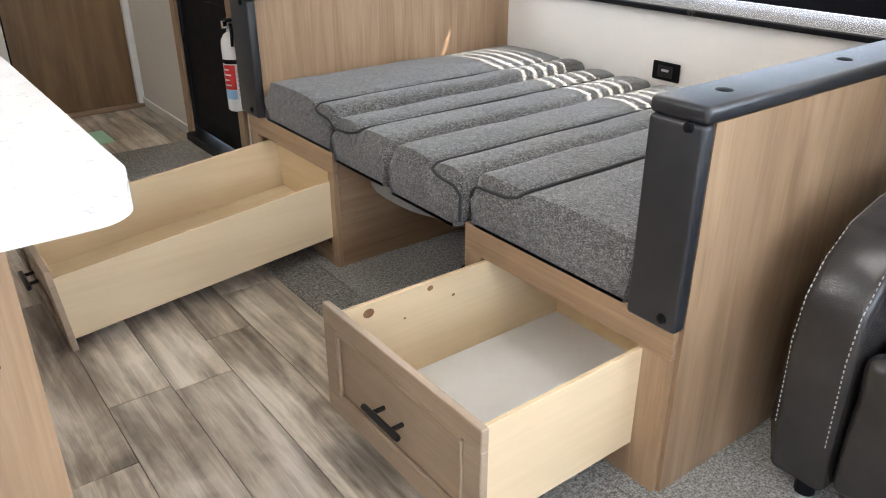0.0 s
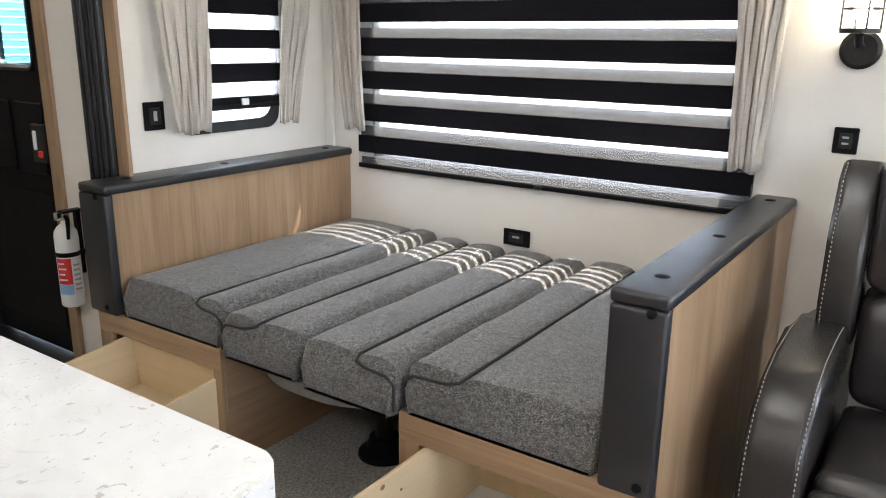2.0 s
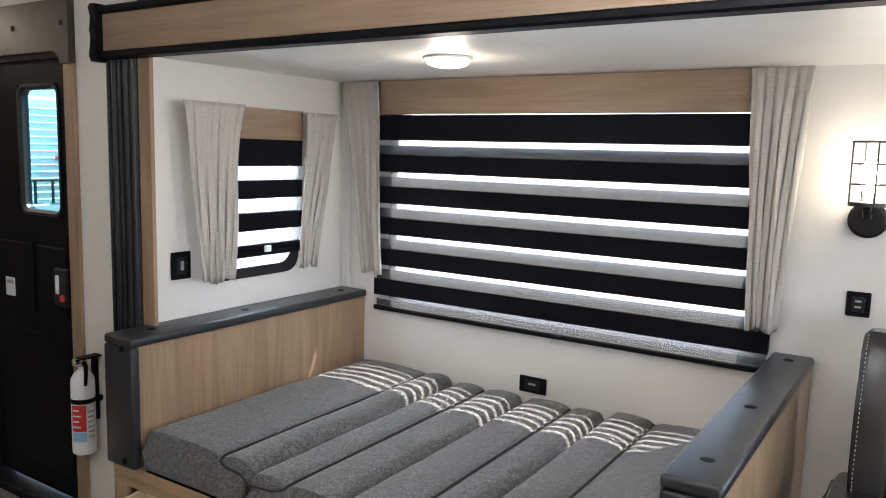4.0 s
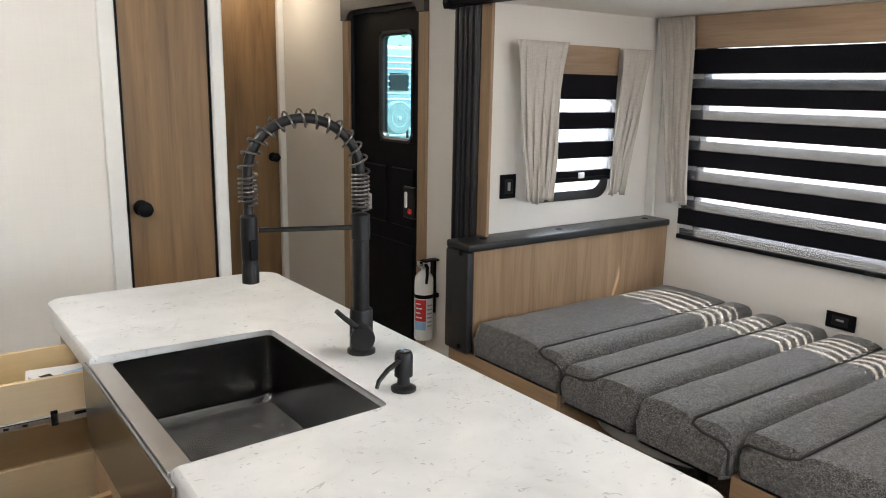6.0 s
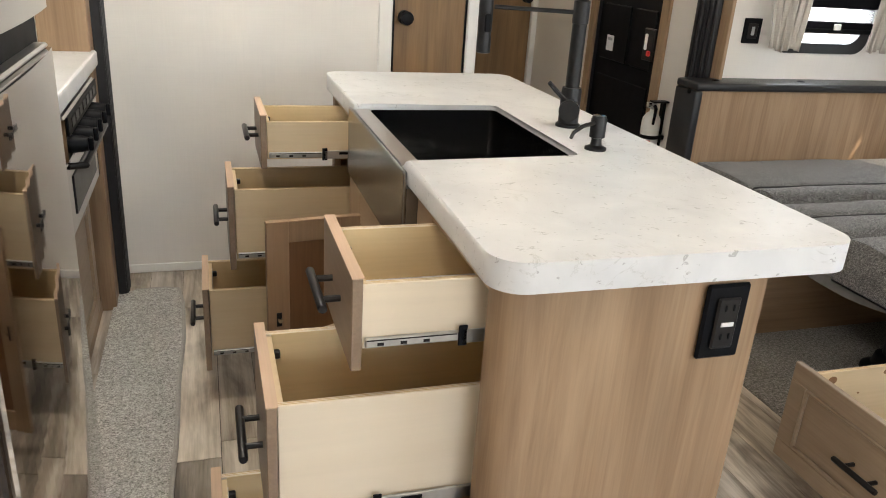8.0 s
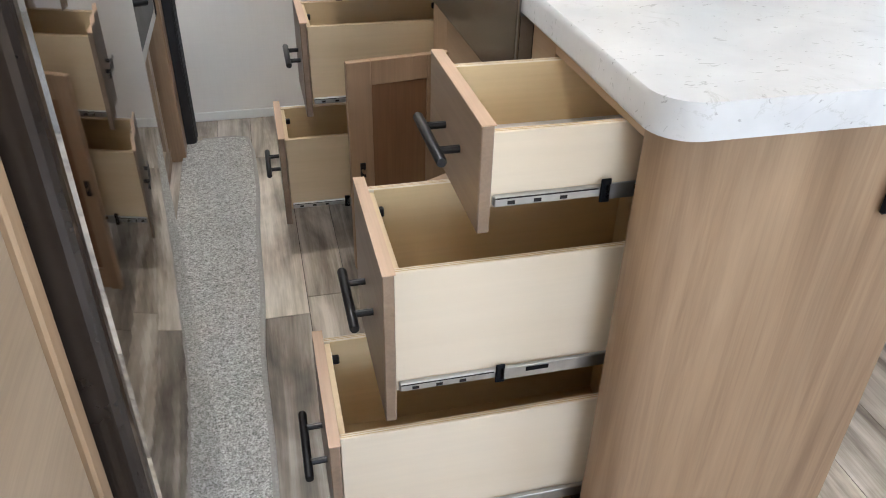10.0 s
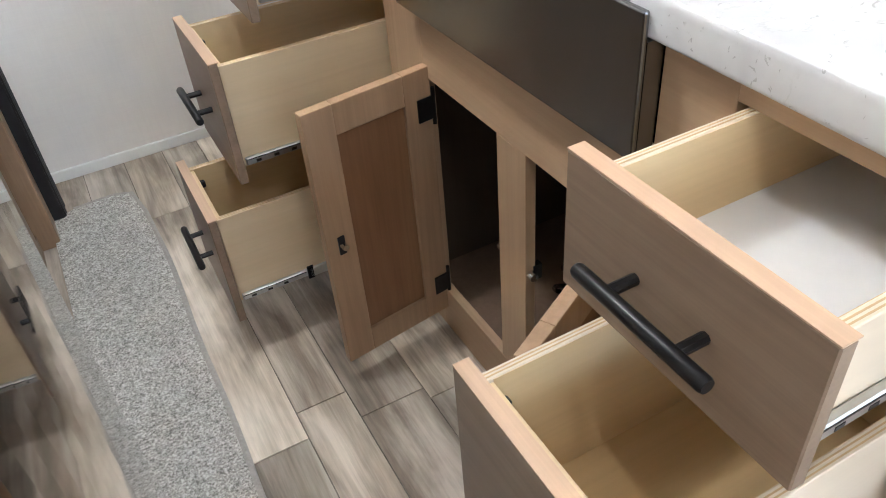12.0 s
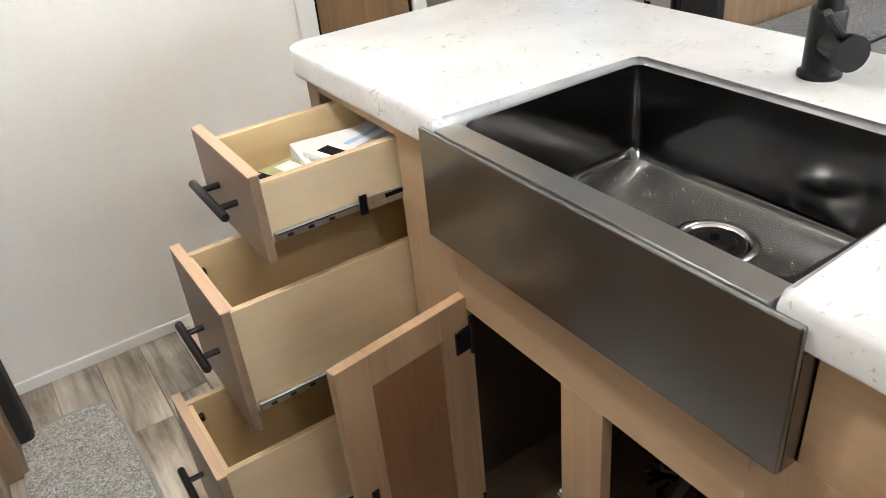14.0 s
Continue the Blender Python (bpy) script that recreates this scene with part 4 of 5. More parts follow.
for k in range(70):
    x, y = (rw.gauss(-0.10, 0.04), rw.gauss(1.74, 0.06)) if k % 3 else (rw.gauss(-0.20, 0.06), rw.gauss(1.50, 0.05))
    if bx0 + 0.03 < x < bx1 - 0.03 and by0 + 0.03 < y < by1 - 0.03 and (x + 0.172) ** 2 + (y - 1.592) ** 2 > 0.0038:
        r = rw.uniform(0.001, 0.0026)
        lathe(x, y, [(r, bz - 0.001), (r * 0.9, bz + r * 0.4), (r * 0.3, bz + r * 0.7)], 6, wet)
tagged(part("water_drop", wet, chrome, sk, "beads of water"), kind="stuff")

# ---- faucet and soap pump ----
fx, fy = 0.047, 1.617
hx, hy = -0.155, 1.690
fa = thing("faucet", fx, fy, ZC1, "gunmetal spring-neck kitchen faucet", "faucet")
part("base", lathe(fx, fy, [(0.029, 0.920), (0.029, 0.926), (0.024, 0.930), (0.0235, 1.005), (0.022, 1.012)]), gunmetal, fa, smooth=True)
part("column", lathe(fx, fy, [(0.0165, 1.010), (0.0165, 1.155), (0.0185, 1.157), (0.0185, 1.205), (0.012, 1.209)]), gunmetal, fa, smooth=True)
dv = Vector((hx - fx, hy - fy, 0)).normalized()
sd = Vector((-dv.y, dv.x, 0))
span = math.hypot(hx - fx, hy - fy)
hub = Vector((fx, fy, 0.968))
kd = Vector((-0.45, -0.89, 0))
part("valve", tube([hub + kd * 0.015, hub + kd * 0.05, hub + kd * 0.052, hub + kd * 0.064], [0.020, 0.020, 0.024, 0.024], 20), gunmetal, fa, smooth=False)
part("lever", tube([hub + kd * 0.045 + Vector((0, 0, 0.01)), hub + kd * 0.060 + Vector((-0.035, 0.01, 0.045)), hub + kd * 0.066 + Vector((-0.050, 0.014, 0.062))], [0.006, 0.0055, 0.005], 8), gunmetal, fa, smooth=True)


def neck(u):
    """The neck's line: up, over and down to the spray head."""
    r = span / 2
    z_l = 1.285
    up, dn = 0.07, 0.06
    arc = math.pi * r
    total = up + arc + dn
    s = u * total
    o = Vector((fx, fy, 0))
    if s < up:
        return o + Vector((0, 0, z_l - up + s))
    if s < up + arc:
        a = (s - up) / r
        return o + dv * (r - r * math.cos(a)) + Vector((0, 0, z_l + r * math.sin(a)))
    return o + dv * span + Vector((0, 0, z_l - (s - up - arc)))


part("hose", tube([neck(k / 60) for k in range(61)] + [Vector((hx, hy, 1.205))], 0.0095, 10), gunmetal, fa, smooth=True)


def coil(u0, u1, turns, r):
    pts = []
    n = int(turns * 14)
    for k in range(n + 1):
        u = u0 + (u1 - u0) * k / n
        p = neck(u)
        d = (neck(min(1, u + 0.01)) - neck(max(0, u - 0.01))).normalized()
        b = d.cross(sd).normalized()
        a = k / 14 * math.tau
        pts.append(p + r * (math.cos(a) * sd + math.sin(a) * b))
    return pts


part("spring", tube(coil(0.0, 0.15, 9, 0.0165), 0.0022, 6), coil_steel, fa, "steel spring coil", True)
part("spring", tube(coil(0.15, 0.88, 14, 0.0175), 0.0022, 6), coil_steel, fa, "steel spring coil", True)
part("spring", tube(coil(0.88, 0.99, 6, 0.0165), 0.0022, 6), coil_steel, fa, "steel spring coil", True)
part("spray_head", lathe(hx, hy, [(0.010, 1.212), (0.0165, 1.207), (0.0165, 1.13), (0.015, 1.12), (0.0165, 1.110), (0.0165, 1.078), (0.011, 1.076)]), gunmetal, fa, smooth=True)
part("spray_button", box(hx - 0.008, hx + 0.008, hy - 0.022, hy - 0.013, 1.125, 1.165, 0.003), black_plastic, fa)
part("support_arm", tube([Vector((fx, fy, 1.180)) + dv * 0.015, Vector((fx, fy, 1.180)) + dv * (span - 0.018)], 0.005, 8), gunmetal, fa, smooth=True)
sp = thing("soap_pump", 0.010, 1.400, ZC1, "gunmetal built-in soap pump on the worktop", "soap dispenser")
part("base", lathe(0.010, 1.400, [(0.023, 0.920), (0.023, 0.925), (0.012, 0.930), (0.011, 0.945), (0.0165, 0.947), (0.0165, 0.985), (0.014, 0.992), (0.001, 0.993)]), gunmetal, sp, smooth=True)
part("spout", tube([(0.003, 1.398, 0.978), (-0.040, 1.373, 0.976), (-0.067, 1.358, 0.966), (-0.073, 1.354, 0.956)], [0.005, 0.0045, 0.004, 0.0035], 8), gunmetal, sp, smooth=True)
part("cap_mark", lathe(0.010, 1.400, [(0.010, 0.9935), (0.001, 0.9942)]), chrome, sp)

# ---- island drawers ----
Yv, Zv = (0, 1, 0), (0, 0, 1)
g = "island drawers"
dA = drawer("oak-front birch drawer holding papers, pulled open", -0.642, 2.016, 2.271, 0.714, 0.858, 0.736, 0.838, 0.40, ply_floor, 0.155, Yv, group=g)
drawer("deep oak-front birch drawer, empty and pulled open", -0.732, 2.014, 2.270, 0.424, 0.665, 0.450, 0.652, 0.46, ply_floor, 0.155, Yv, group=g)
drawer("low oak-front birch drawer, empty and pulled open", -0.812, 2.012, 2.268, 0.110, 0.369, 0.150, 0.358, 0.55, ply_floor, 0.155, Yv, group=g)
drawer("narrow oak-front birch drawer with white bottom, pulled open", -0.592, 0.937, 1.208, 0.715, 0.862, 0.742, 0.846, 0.36, white_board, 0.150, Yv, group=g, body=ply_white)
drawer("deep oak-front birch drawer near the island's end, pulled open", -0.714, 0.940, 1.212, 0.405, 0.664, 0.448, 0.656, 0.46, ply_floor, 0.150, Yv, group=g, body=ply_white)
drawer("low oak-front birch drawer near the island's end, pulled open", -0.800, 0.940, 1.212, 0.110, 0.369, 0.150, 0.366, 0.55, ply_floor, 0.150, Yv, group=g, body=ply_white)

# papers in the top drawer
def sheet(name, x, y, z, w, l, h, turn, m, label, category, bars):
    """A loose printed paper or booklet with bars of print on its face."""
    t = thing(name, x, y, z, label, category, "papers in the drawer")
    part("cover", box(-w / 2, w / 2, -l / 2, l / 2, 0, h, 0.0008), m, t, local=True)
    for u0, u1, v0, v1, mm in bars:
        part("print_bar", box(u0 * w, u1 * w, v0 * l, v1 * l, h - 0.0004, h + 0.0006), mm, t, "", local=True)
    t.rotation_euler = (0, 0, radians(turn))
    return t


sheet("leaflet", -0.545, 2.143, 0.7445, 0.11, 0.12, 0.036, 12, green_print, "green and yellow leaflet in the drawer", "leaflet", [(-0.45, -0.1, -0.4, -0.1, paper), (0.1, 0.4, 0.0, 0.4, paper)])
sheet("booklet", -0.40, 2.15, 0.7445, 0.21, 0.15, 0.048, -8, paper, "white booklet with grey print in the drawer", "booklet", [(-0.45 + 0.15 * k, -0.38 + 0.15 * k, -0.4, 0.1 + 0.1 * (k % 3), grey_print) for k in range(6)])
sheet("booklet", -0.385, 2.14, 0.793, 0.20, 0.12, 0.008, 16, paper, "folded white papers with dark headings", "booklet", [(-0.42, -0.30, -0.35, 0.35, black_plastic), (-0.2, 0.4, -0.4, -0.3, grey_print), (-0.2, 0.4, -0.15, -0.05, grey_print), (-0.2, 0.4, 0.1, 0.2, blue_print)])
sheet("tag", -0.575, 2.16, 0.7812, 0.022, 0.13, 0.004, 20, black_plastic, "flat black strip among the papers", "tag", [(-0.3, 0.3, 0.1, 0.3, grey_print)])

# ---- island doors ----
def cabinet_door(label, hinge, outer, z0, z1, side):
    """A shaker door standing open; side tells where its inner face lies."""
    h, o = Vector(hinge), Vector(outer)
    w = (o - h).length
    d = thing("cabinet_door", hinge[0], hinge[1], z0, label, "cabinet door", "island doors")
    H, t, rail = z1 - z0, 0.019, 0.058
    part("stile", box(0.002, rail, 0, t, 0, H, 0.001), door_frame_wood, d, "maple stile", local=True)
    part("stile", box(w - rail, w, 0, t, 0, H, 0.001), door_frame_wood, d, "maple stile", local=True)
    part("rail", box(rail, w - rail, 0, t, 0, rail, 0.001), door_frame_wood, d, local=True)
    part("rail", box(rail, w - rail, 0, t, H - rail, H, 0.001), door_frame_wood, d, local=True)
    part("panel", box(rail, w - rail, 0.006, 0.012, rail, H - rail), panel_brown, d, "brown recessed panel", local=True)
    s0, s1 = (t, t + 0.004) if side > 0 else (-0.004, 0.0)
    for z in (H - 0.10, 0.055):
        hg = part("hinge", box(0.0, 0.034, s0, s1, z, z + 0.045, 0.001), black_metal, d, "black cabinet hinge", local=True)
        part("knuckle", tube([(0.0, (s0 + s1) / 2, z - 0.012), (0.0, (s0 + s1) / 2, z + 0.06)], 0.004, 8), black_metal, hg, local=True)
    part("catch_plate", box(w - 0.036, w - 0.022, s0, s1, H * 0.48, H * 0.48 + 0.04, 0.001), black_metal, d, local=True)
    part("catch", tube([(w - 0.029, s1, H * 0.52), (w - 0.029, s1 + 0.014 * side, H * 0.52)], 0.006, 8), chrome, d, "small chrome catch", local=True)
    bar_handle(d, (w - 0.04, 0 if side > 0 else t, H * 0.72), 0.13, (0, 0, 1), (0, -1 if side > 0 else 1, 0))
    v = o - h
    d.rotation_euler = (0, 0, math.atan2(v.y, v.x))
    return d


cabinet_door("shaker cabinet door with brown panel, swung open", (-0.398, 1.880, 0), (-0.649, 1.845, 0), 0.062, 0.627, 1)
cabinet_door("shaker cabinet door half hidden behind the drawers, open", (-0.398, 1.350, 0), (-0.640, 1.222, 0), 0.062, 0.627, -1)
for y, nm in ((1.630, 1), (1.570, -1)):
    c = thing("door_catch", -0.384, y, 0.37, "small chrome roller catch inside the cabinet", "catch", "catches")
    part("roller", tube([(-0.390, y + 0.008 * nm, 0.37), (-0.390, y + 0.022 * nm, 0.37)], 0.008, 10), chrome, c, smooth=True)
    part("bracket", box(-0.385, -0.369, min(y, y + 0.012 * nm), max(y, y + 0.012 * nm), 0.355, 0.385), black_metal, c)
rh = random.Random(11)
hb = thing("hose_bundle", -0.22, 1.47, 0.075, "tangle of wet-looking black pipes and hoses under the sink", "plumbing")
for k in range(9):
    a, b = rh.uniform(-0.29, -0.16), rh.uniform(1.42, 1.53)
    pts = [Vector((-0.21 + rh.uniform(-0.03, 0.03), 1.48 + rh.uniform(-0.03, 0.03), 0.72))]
    for j in range(7):
        z = 0.60 - j * 0.075
        pts.append(Vector((a + rh.uniform(-0.05, 0.05) * (1 + j * 0.16), b + rh.uniform(-0.04, 0.04) * (1 + j * 0.1), max(0.10, z + rh.uniform(-0.02, 0.02)))))
    part("hose", tube(pts, rh.uniform(0.010, 0.022), 8), wet_rubber if k % 3 else gunmetal, hb, smooth=True)
part("trap", tube([(-0.21, 1.50, 0.745), (-0.21, 1.50, 0.36), (-0.19, 1.47, 0.30), (-0.16, 1.44, 0.36), (-0.10, 1.44, 0.42)], 0.028, 12), wet_rubber, hb, "black drain trap", True)
for z in (0.52, 0.44, 0.34):
    part("nut", lathe(-0.21, 1.50, [(0.036, z), (0.038, z + 0.01), (0.036, z + 0.03)], 10), gunmetal, hb)

for k in range(60):
    c = Vector((rh.uniform(-0.30, -0.20), rh.uniform(1.44, 1.54), rh.uniform(0.17, 0.55)))
    p, s = rh.uniform(0, 6.28), rh.uniform(0.02, 0.045)
    pts = [c + Vector((s * math.sin(p + j * 0.9), s * math.cos(p * 1.7 + j * 1.1), 0.016 * j - 0.05 + 0.012 * math.sin(j * 2 + p))) for j in (i / 4 for i in range(29))]
    part("cord", tube(pts, rh.uniform(0.003, 0.007), 6), wet_rubber, hb, smooth=True)

# outlet on the island's end
io = thing("island_outlet", -0.032, IY0, 0.792, "black double socket plate on the island's end", "socket")
part("plate", box(-0.07, 0.006, IY0 - 0.010, IY0 - 0.0005, 0.729, 0.855, 0.004), black_plastic, io)
part("insert", box(-0.052, -0.012, IY0 - 0.016, IY0 - 0.010, 0.749, 0.835, 0.003), black_metal, io)
part("reset_label", box(-0.042, -0.02, IY0 - 0.0175, IY0 - 0.0162, 0.788, 0.795), white_paint, io, "white label")
for z in (0.766, 0.814):
    for x in (-0.038, -0.024):
        part("slot", box(x - 0.0015, x + 0.0015, IY0 - 0.0172, IY0 - 0.0162, z, z + 0.010), black_plastic, io)

# ---- dinette ----
DX, DB = 1.092, 2.275
def seat_base(y0, y1, open0, open1, label):
    t = thing("dinette_bench", (DX + DB) / 2, (y0 + y1) / 2, 0, label, "bench", "dinette benches")
    part("side_panel", box(DX + 0.018, DB, y0, y0 + 0.016, 0, 0.42), oak_x if y0 > 1.5 else oak_z, t)
    part("side_panel", box(DX + 0.018, DB, y1 - 0.016, y1, 0, 0.42), oak_z, t)
    part("top_board", box(DX + 0.018, DB, y0 + 0.016, y1 - 0.016, 0.402, 0.418), ply_y, t)
    part("rail", box(DX, DX + 0.0178, y0, y1, 0.345, 0.42, 0.001), oak_y, t)
    part("rail", box(DX, DX + 0.0178, open0, open1, 0.0, 0.085, 0.001), oak_y, t)
    part("stile", box(DX, DX + 0.0178, y0, open0, 0.0, 0.3445, 0.001), oak_z, t)
    part("stile", box(DX, DX + 0.0178, open1, y1, 0.0, 0.3445, 0.001), oak_z, t)
    # board behind the drawer opening, dark to stand for the shade in the bench
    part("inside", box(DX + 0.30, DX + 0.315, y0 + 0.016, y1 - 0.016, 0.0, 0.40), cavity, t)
    return t


seat_base(2.092, 2.728, 2.130, 2.660, "oak-look dinette bench with its long drawer open")
seat_base(0.757, 1.410, 0.835, 1.345, "oak-look dinette bench with its drawer open")


def wing(y0, y1, z0, label, outer):
    """A bench's upright end: wooden panel capped with dark vinyl."""
    t = thing("bench_end", DX + 0.5, (y0 + y1) / 2, z0, label, "bench end", "bench ends")
    part("panel", box(DX + 0.012, DB, y0 + 0.012, y1 - 0.012, z0, 0.833), oak_z, t, "oak-look panel")
    cap = box(DX - 0.022, DB, y0 - 0.004, y1 + 0.004, 0.832, 0.864, 0.010, seg=3)
    pad = part("top_pad", cap, vinyl_black, t, "charcoal vinyl cap", True)
    fp = part("front_pad", box(DX - 0.024, DX + 0.011, y0 - 0.002, y1 + 0.002, 0.421, 0.832, 0.009, seg=3), vinyl_black, t, "charcoal vinyl front pad", True)
    for x in (1.20, 1.62, 2.18):
        part("button", lathe(x, (y0 + y1) / 2, [(0.017, 0.864), (0.013, 0.8665), (0.003, 0.868)], 14), black_plastic, pad, "dark round button", True)
    for z in (0.825, 0.446):
        yb = (y0 + y1) / 2 - 0.028
        part("button", ring([[(x, yb + r * math.cos(a * math.tau / 14), z + r * math.sin(a * math.tau / 14)) for a in range(14)] for x, r in ((DX - 0.024, 0.011), (DX - 0.029, 0.009), (DX - 0.031, 0.003))], True), black_plastic, fp, "dark round stud", True)
    return t


wing(2.586, 2.730, 0.4205, "oak-look bench end with charcoal vinyl cap", 1)
wing(0.746, 0.862, 0.4205, "oak-look bench end with studded charcoal vinyl cap", -1)
setting("trim_bench_side", box(DX + 0.0125, DB, 0.7465, 0.7565, 0.0, 0.8315), oak_z, "tall oak-look outer panel of the bench", "panel")


def cushion(y0, y1, welt, z0, z1, x0, x1, lean, seed, label):
    """A seat or back cushion: a flat panel and a roll, parted by a piped seam."""
    rnd = random.Random(seed)
    t = thing("cushion", (x0 + x1) / 2, (y0 + y1) / 2, z0, label, "cushion", "dinette cushions")
    H = z1 - z0
    re = 0.040
    ntop = 34
    rows = []
    nx = 44
    for i in range(nx + 1):
        f = i / nx
        x = x0 + (x1 - x0) * f
        dx = min(x - x0, x1 - x)
        k = 1.0 if dx > re else math.sqrt(max(0.0, 1 - ((re - dx) / re) ** 2))
        row = []
        inset = (1 - k) * 0.014
        # bottom edge to top and back
        row.append((x, y0 + 0.012 + inset, z0))
        for j in range(ntop + 1):
            s = j / ntop
            y = y0 + (y1 - y0) * s
            de = min(y - y0, y1 - y)
            e = 1.0 if de > re else math.sqrt(max(0.0, 1 - ((re - de) / re) ** 2))
            gw = abs(y - welt)
            dip = 0.013 * math.exp(-(gw / 0.012) ** 2)
            puff = 0.010 * (math.sin(math.pi * (y - y0) / (welt - y0)) if y < welt else math.sin(math.pi * (y - welt) / (y1 - welt)))
            wob = 0.004 * noise.noise(Vector((x * 5, y * 7, seed))) + 0.0015 * noise.noise(Vector((x * 22, y * 22, seed + 3)))
            top = H * (0.50 + 0.50 * min(e, 0.25 + 0.75 * k)) + (puff - dip) * e * k + wob * e
            yy = y + inset * (1 - 2 * s)
            row.append((x, yy, z0 + top + lean * (y - y0)))
        row.append((x, y1 - 0.012 - inset, z0))
        rows.append(row)
    def closing(row, shift):
        return [(p[0] + shift, p[1], z0 + (0.0 if i in (0, len(row) - 1) else 0.006)) for i, p in enumerate(row)]
    rows = [closing(rows[0], 0.012)] + rows + [closing(rows[-1], -0.012)]
    part("body", ring(rows, True), fabric, t, "charcoal tweed fabric", True)

    def topz(x, y):
        return z0 + H - 0.004 + lean * (y - y0)
    near = y1 if abs(y1 - welt) < abs(welt - y0) else y0
    path = [(x1 - 0.05, welt, topz(0, welt)), ((x0 + x1) / 2, welt, topz(0, welt) + 0.001), (x0 + 0.035, welt, topz(0, welt))]
    sgn = 1 if near > welt else -1
    path += [(x0 + 0.014, welt + sgn * 0.008, topz(0, welt) - 0.010), (x0 + 0.006, welt + sgn * 0.04, topz(0, near) - 0.018), (x0 + 0.006, near - sgn * 0.03, topz(0, near) - 0.024), (x0 + 0.010, near - sgn * 0.008, topz(0, near) - 0.045), (x0 + 0.008, near - sgn * 0.006, z0 + 0.02)]
    part("piping", tube(path, 0.0042, 7), piping_black, t, "black piped seam", True)
    return t


cushion(2.080, 2.584, 2.215, 0.4205, 0.553, 1.092, 2.262, 0.0, 1, "charcoal tweed seat cushion with piped edge")
cushion(1.748, 2.077, 1.925, 0.408, 0.540, 1.078, 2.258, 0.0, 2, "charcoal tweed back cushion laid over the table")
cushion(1.408, 1.745, 1.548, 0.404, 0.542, 1.070, 2.258, 0.0, 3, "charcoal tweed back cushion laid flat")
cushion(0.866, 1.405, 1.228, 0.4205, 0.553, 1.092, 2.262, 0.0, 4, "charcoal tweed seat cushion beside the bench end")

tb = thing("dinette_table", 1.66, 1.73, 0, "lowered oval-ended dinette table on black pedestals", "table")
part("tabletop", extrude_z(round_rect(1.095, 2.22, 1.415, 2.085, 0.30, 10), 0.362, 0.402, 0.008), laminate_grey, tb, "grey laminate top with rounded corners")
for x in (1.46, 2.02):
    leg = part("pedestal", lathe(x, 1.755, [(0.030, 0.02), (0.030, 0.373)], 20), black_metal, tb, "black pedestal tube", True)
    part("foot", lathe(x, 1.755, [(0.088, 0.012), (0.086, 0.022), (0.058, 0.040), (0.050, 0.075), (0.036, 0.080)], 28), black_plastic, leg, "black round floor socket", True)

# bench drawers
drawer("wide shaker drawer with knotty sides and white bottom, open", 0.645, 0.803, 1.356, 0.085, 0.365, 0.100, 0.343, 0.72, white_board, 0.13, Yv, True, "bench drawers", False, ply_x, 0.024)
for kx, kz, kr in ((0.742, 0.318, 0.012), (0.915, 0.326, 0.007), (0.985, 0.285, 0.004), (0.84, 0.27, 0.003)):
    kn = thing("wood_knot", kx, 1.3195, kz, "reddish knot in the pale drawer side", "wood knot", "knots")
    part("knot", ring([[(kx + r * 1.25 * math.cos(a * math.tau / 14), 1.3197 - o, kz + r * math.sin(a * math.tau / 14)) for a in range(14)] for r, o in ((kr, 0.0), (kr * 0.9, 0.0007), (kr * 0.3, 0.0008))], True), panel_brown, kn)
ld = drawer("long birch bench drawer pulled far out and sagging", 0.235, 2.105, 2.662, 0.085, 0.348, 0.115, 0.315, 0.95, ply_x, 0.13, Yv, True, "bench drawers", False, ply_x, 0.016)
ld.rotation_euler = (0, radians(-5.6), 0)
ld.location = (0.235, 2.3835, 0.000)

def dashes(pts, r=0.0013, run=0.0075, gap=0.0045):
    """A row of short thread stitches along a line."""
    pts = [Vector(p) for p in pts]
    bm, keep, acc = bmesh.new(), [], 0.0
    line = [pts[0]]
    for p, q in zip(pts, pts[1:]):
        n = max(1, int((q - p).length / 0.0015))
        line += [p.lerp(q, k / n) for k in range(1, n + 1)]
    for p, q in zip(line, line[1:]):
        if acc % (run + gap) < run:
            keep.append(p)
        elif keep:
            if len(keep) > 1:
                tube([keep[0], keep[-1]], r, 4, bm)
            keep = []
        acc += (q - p).length
    return bm



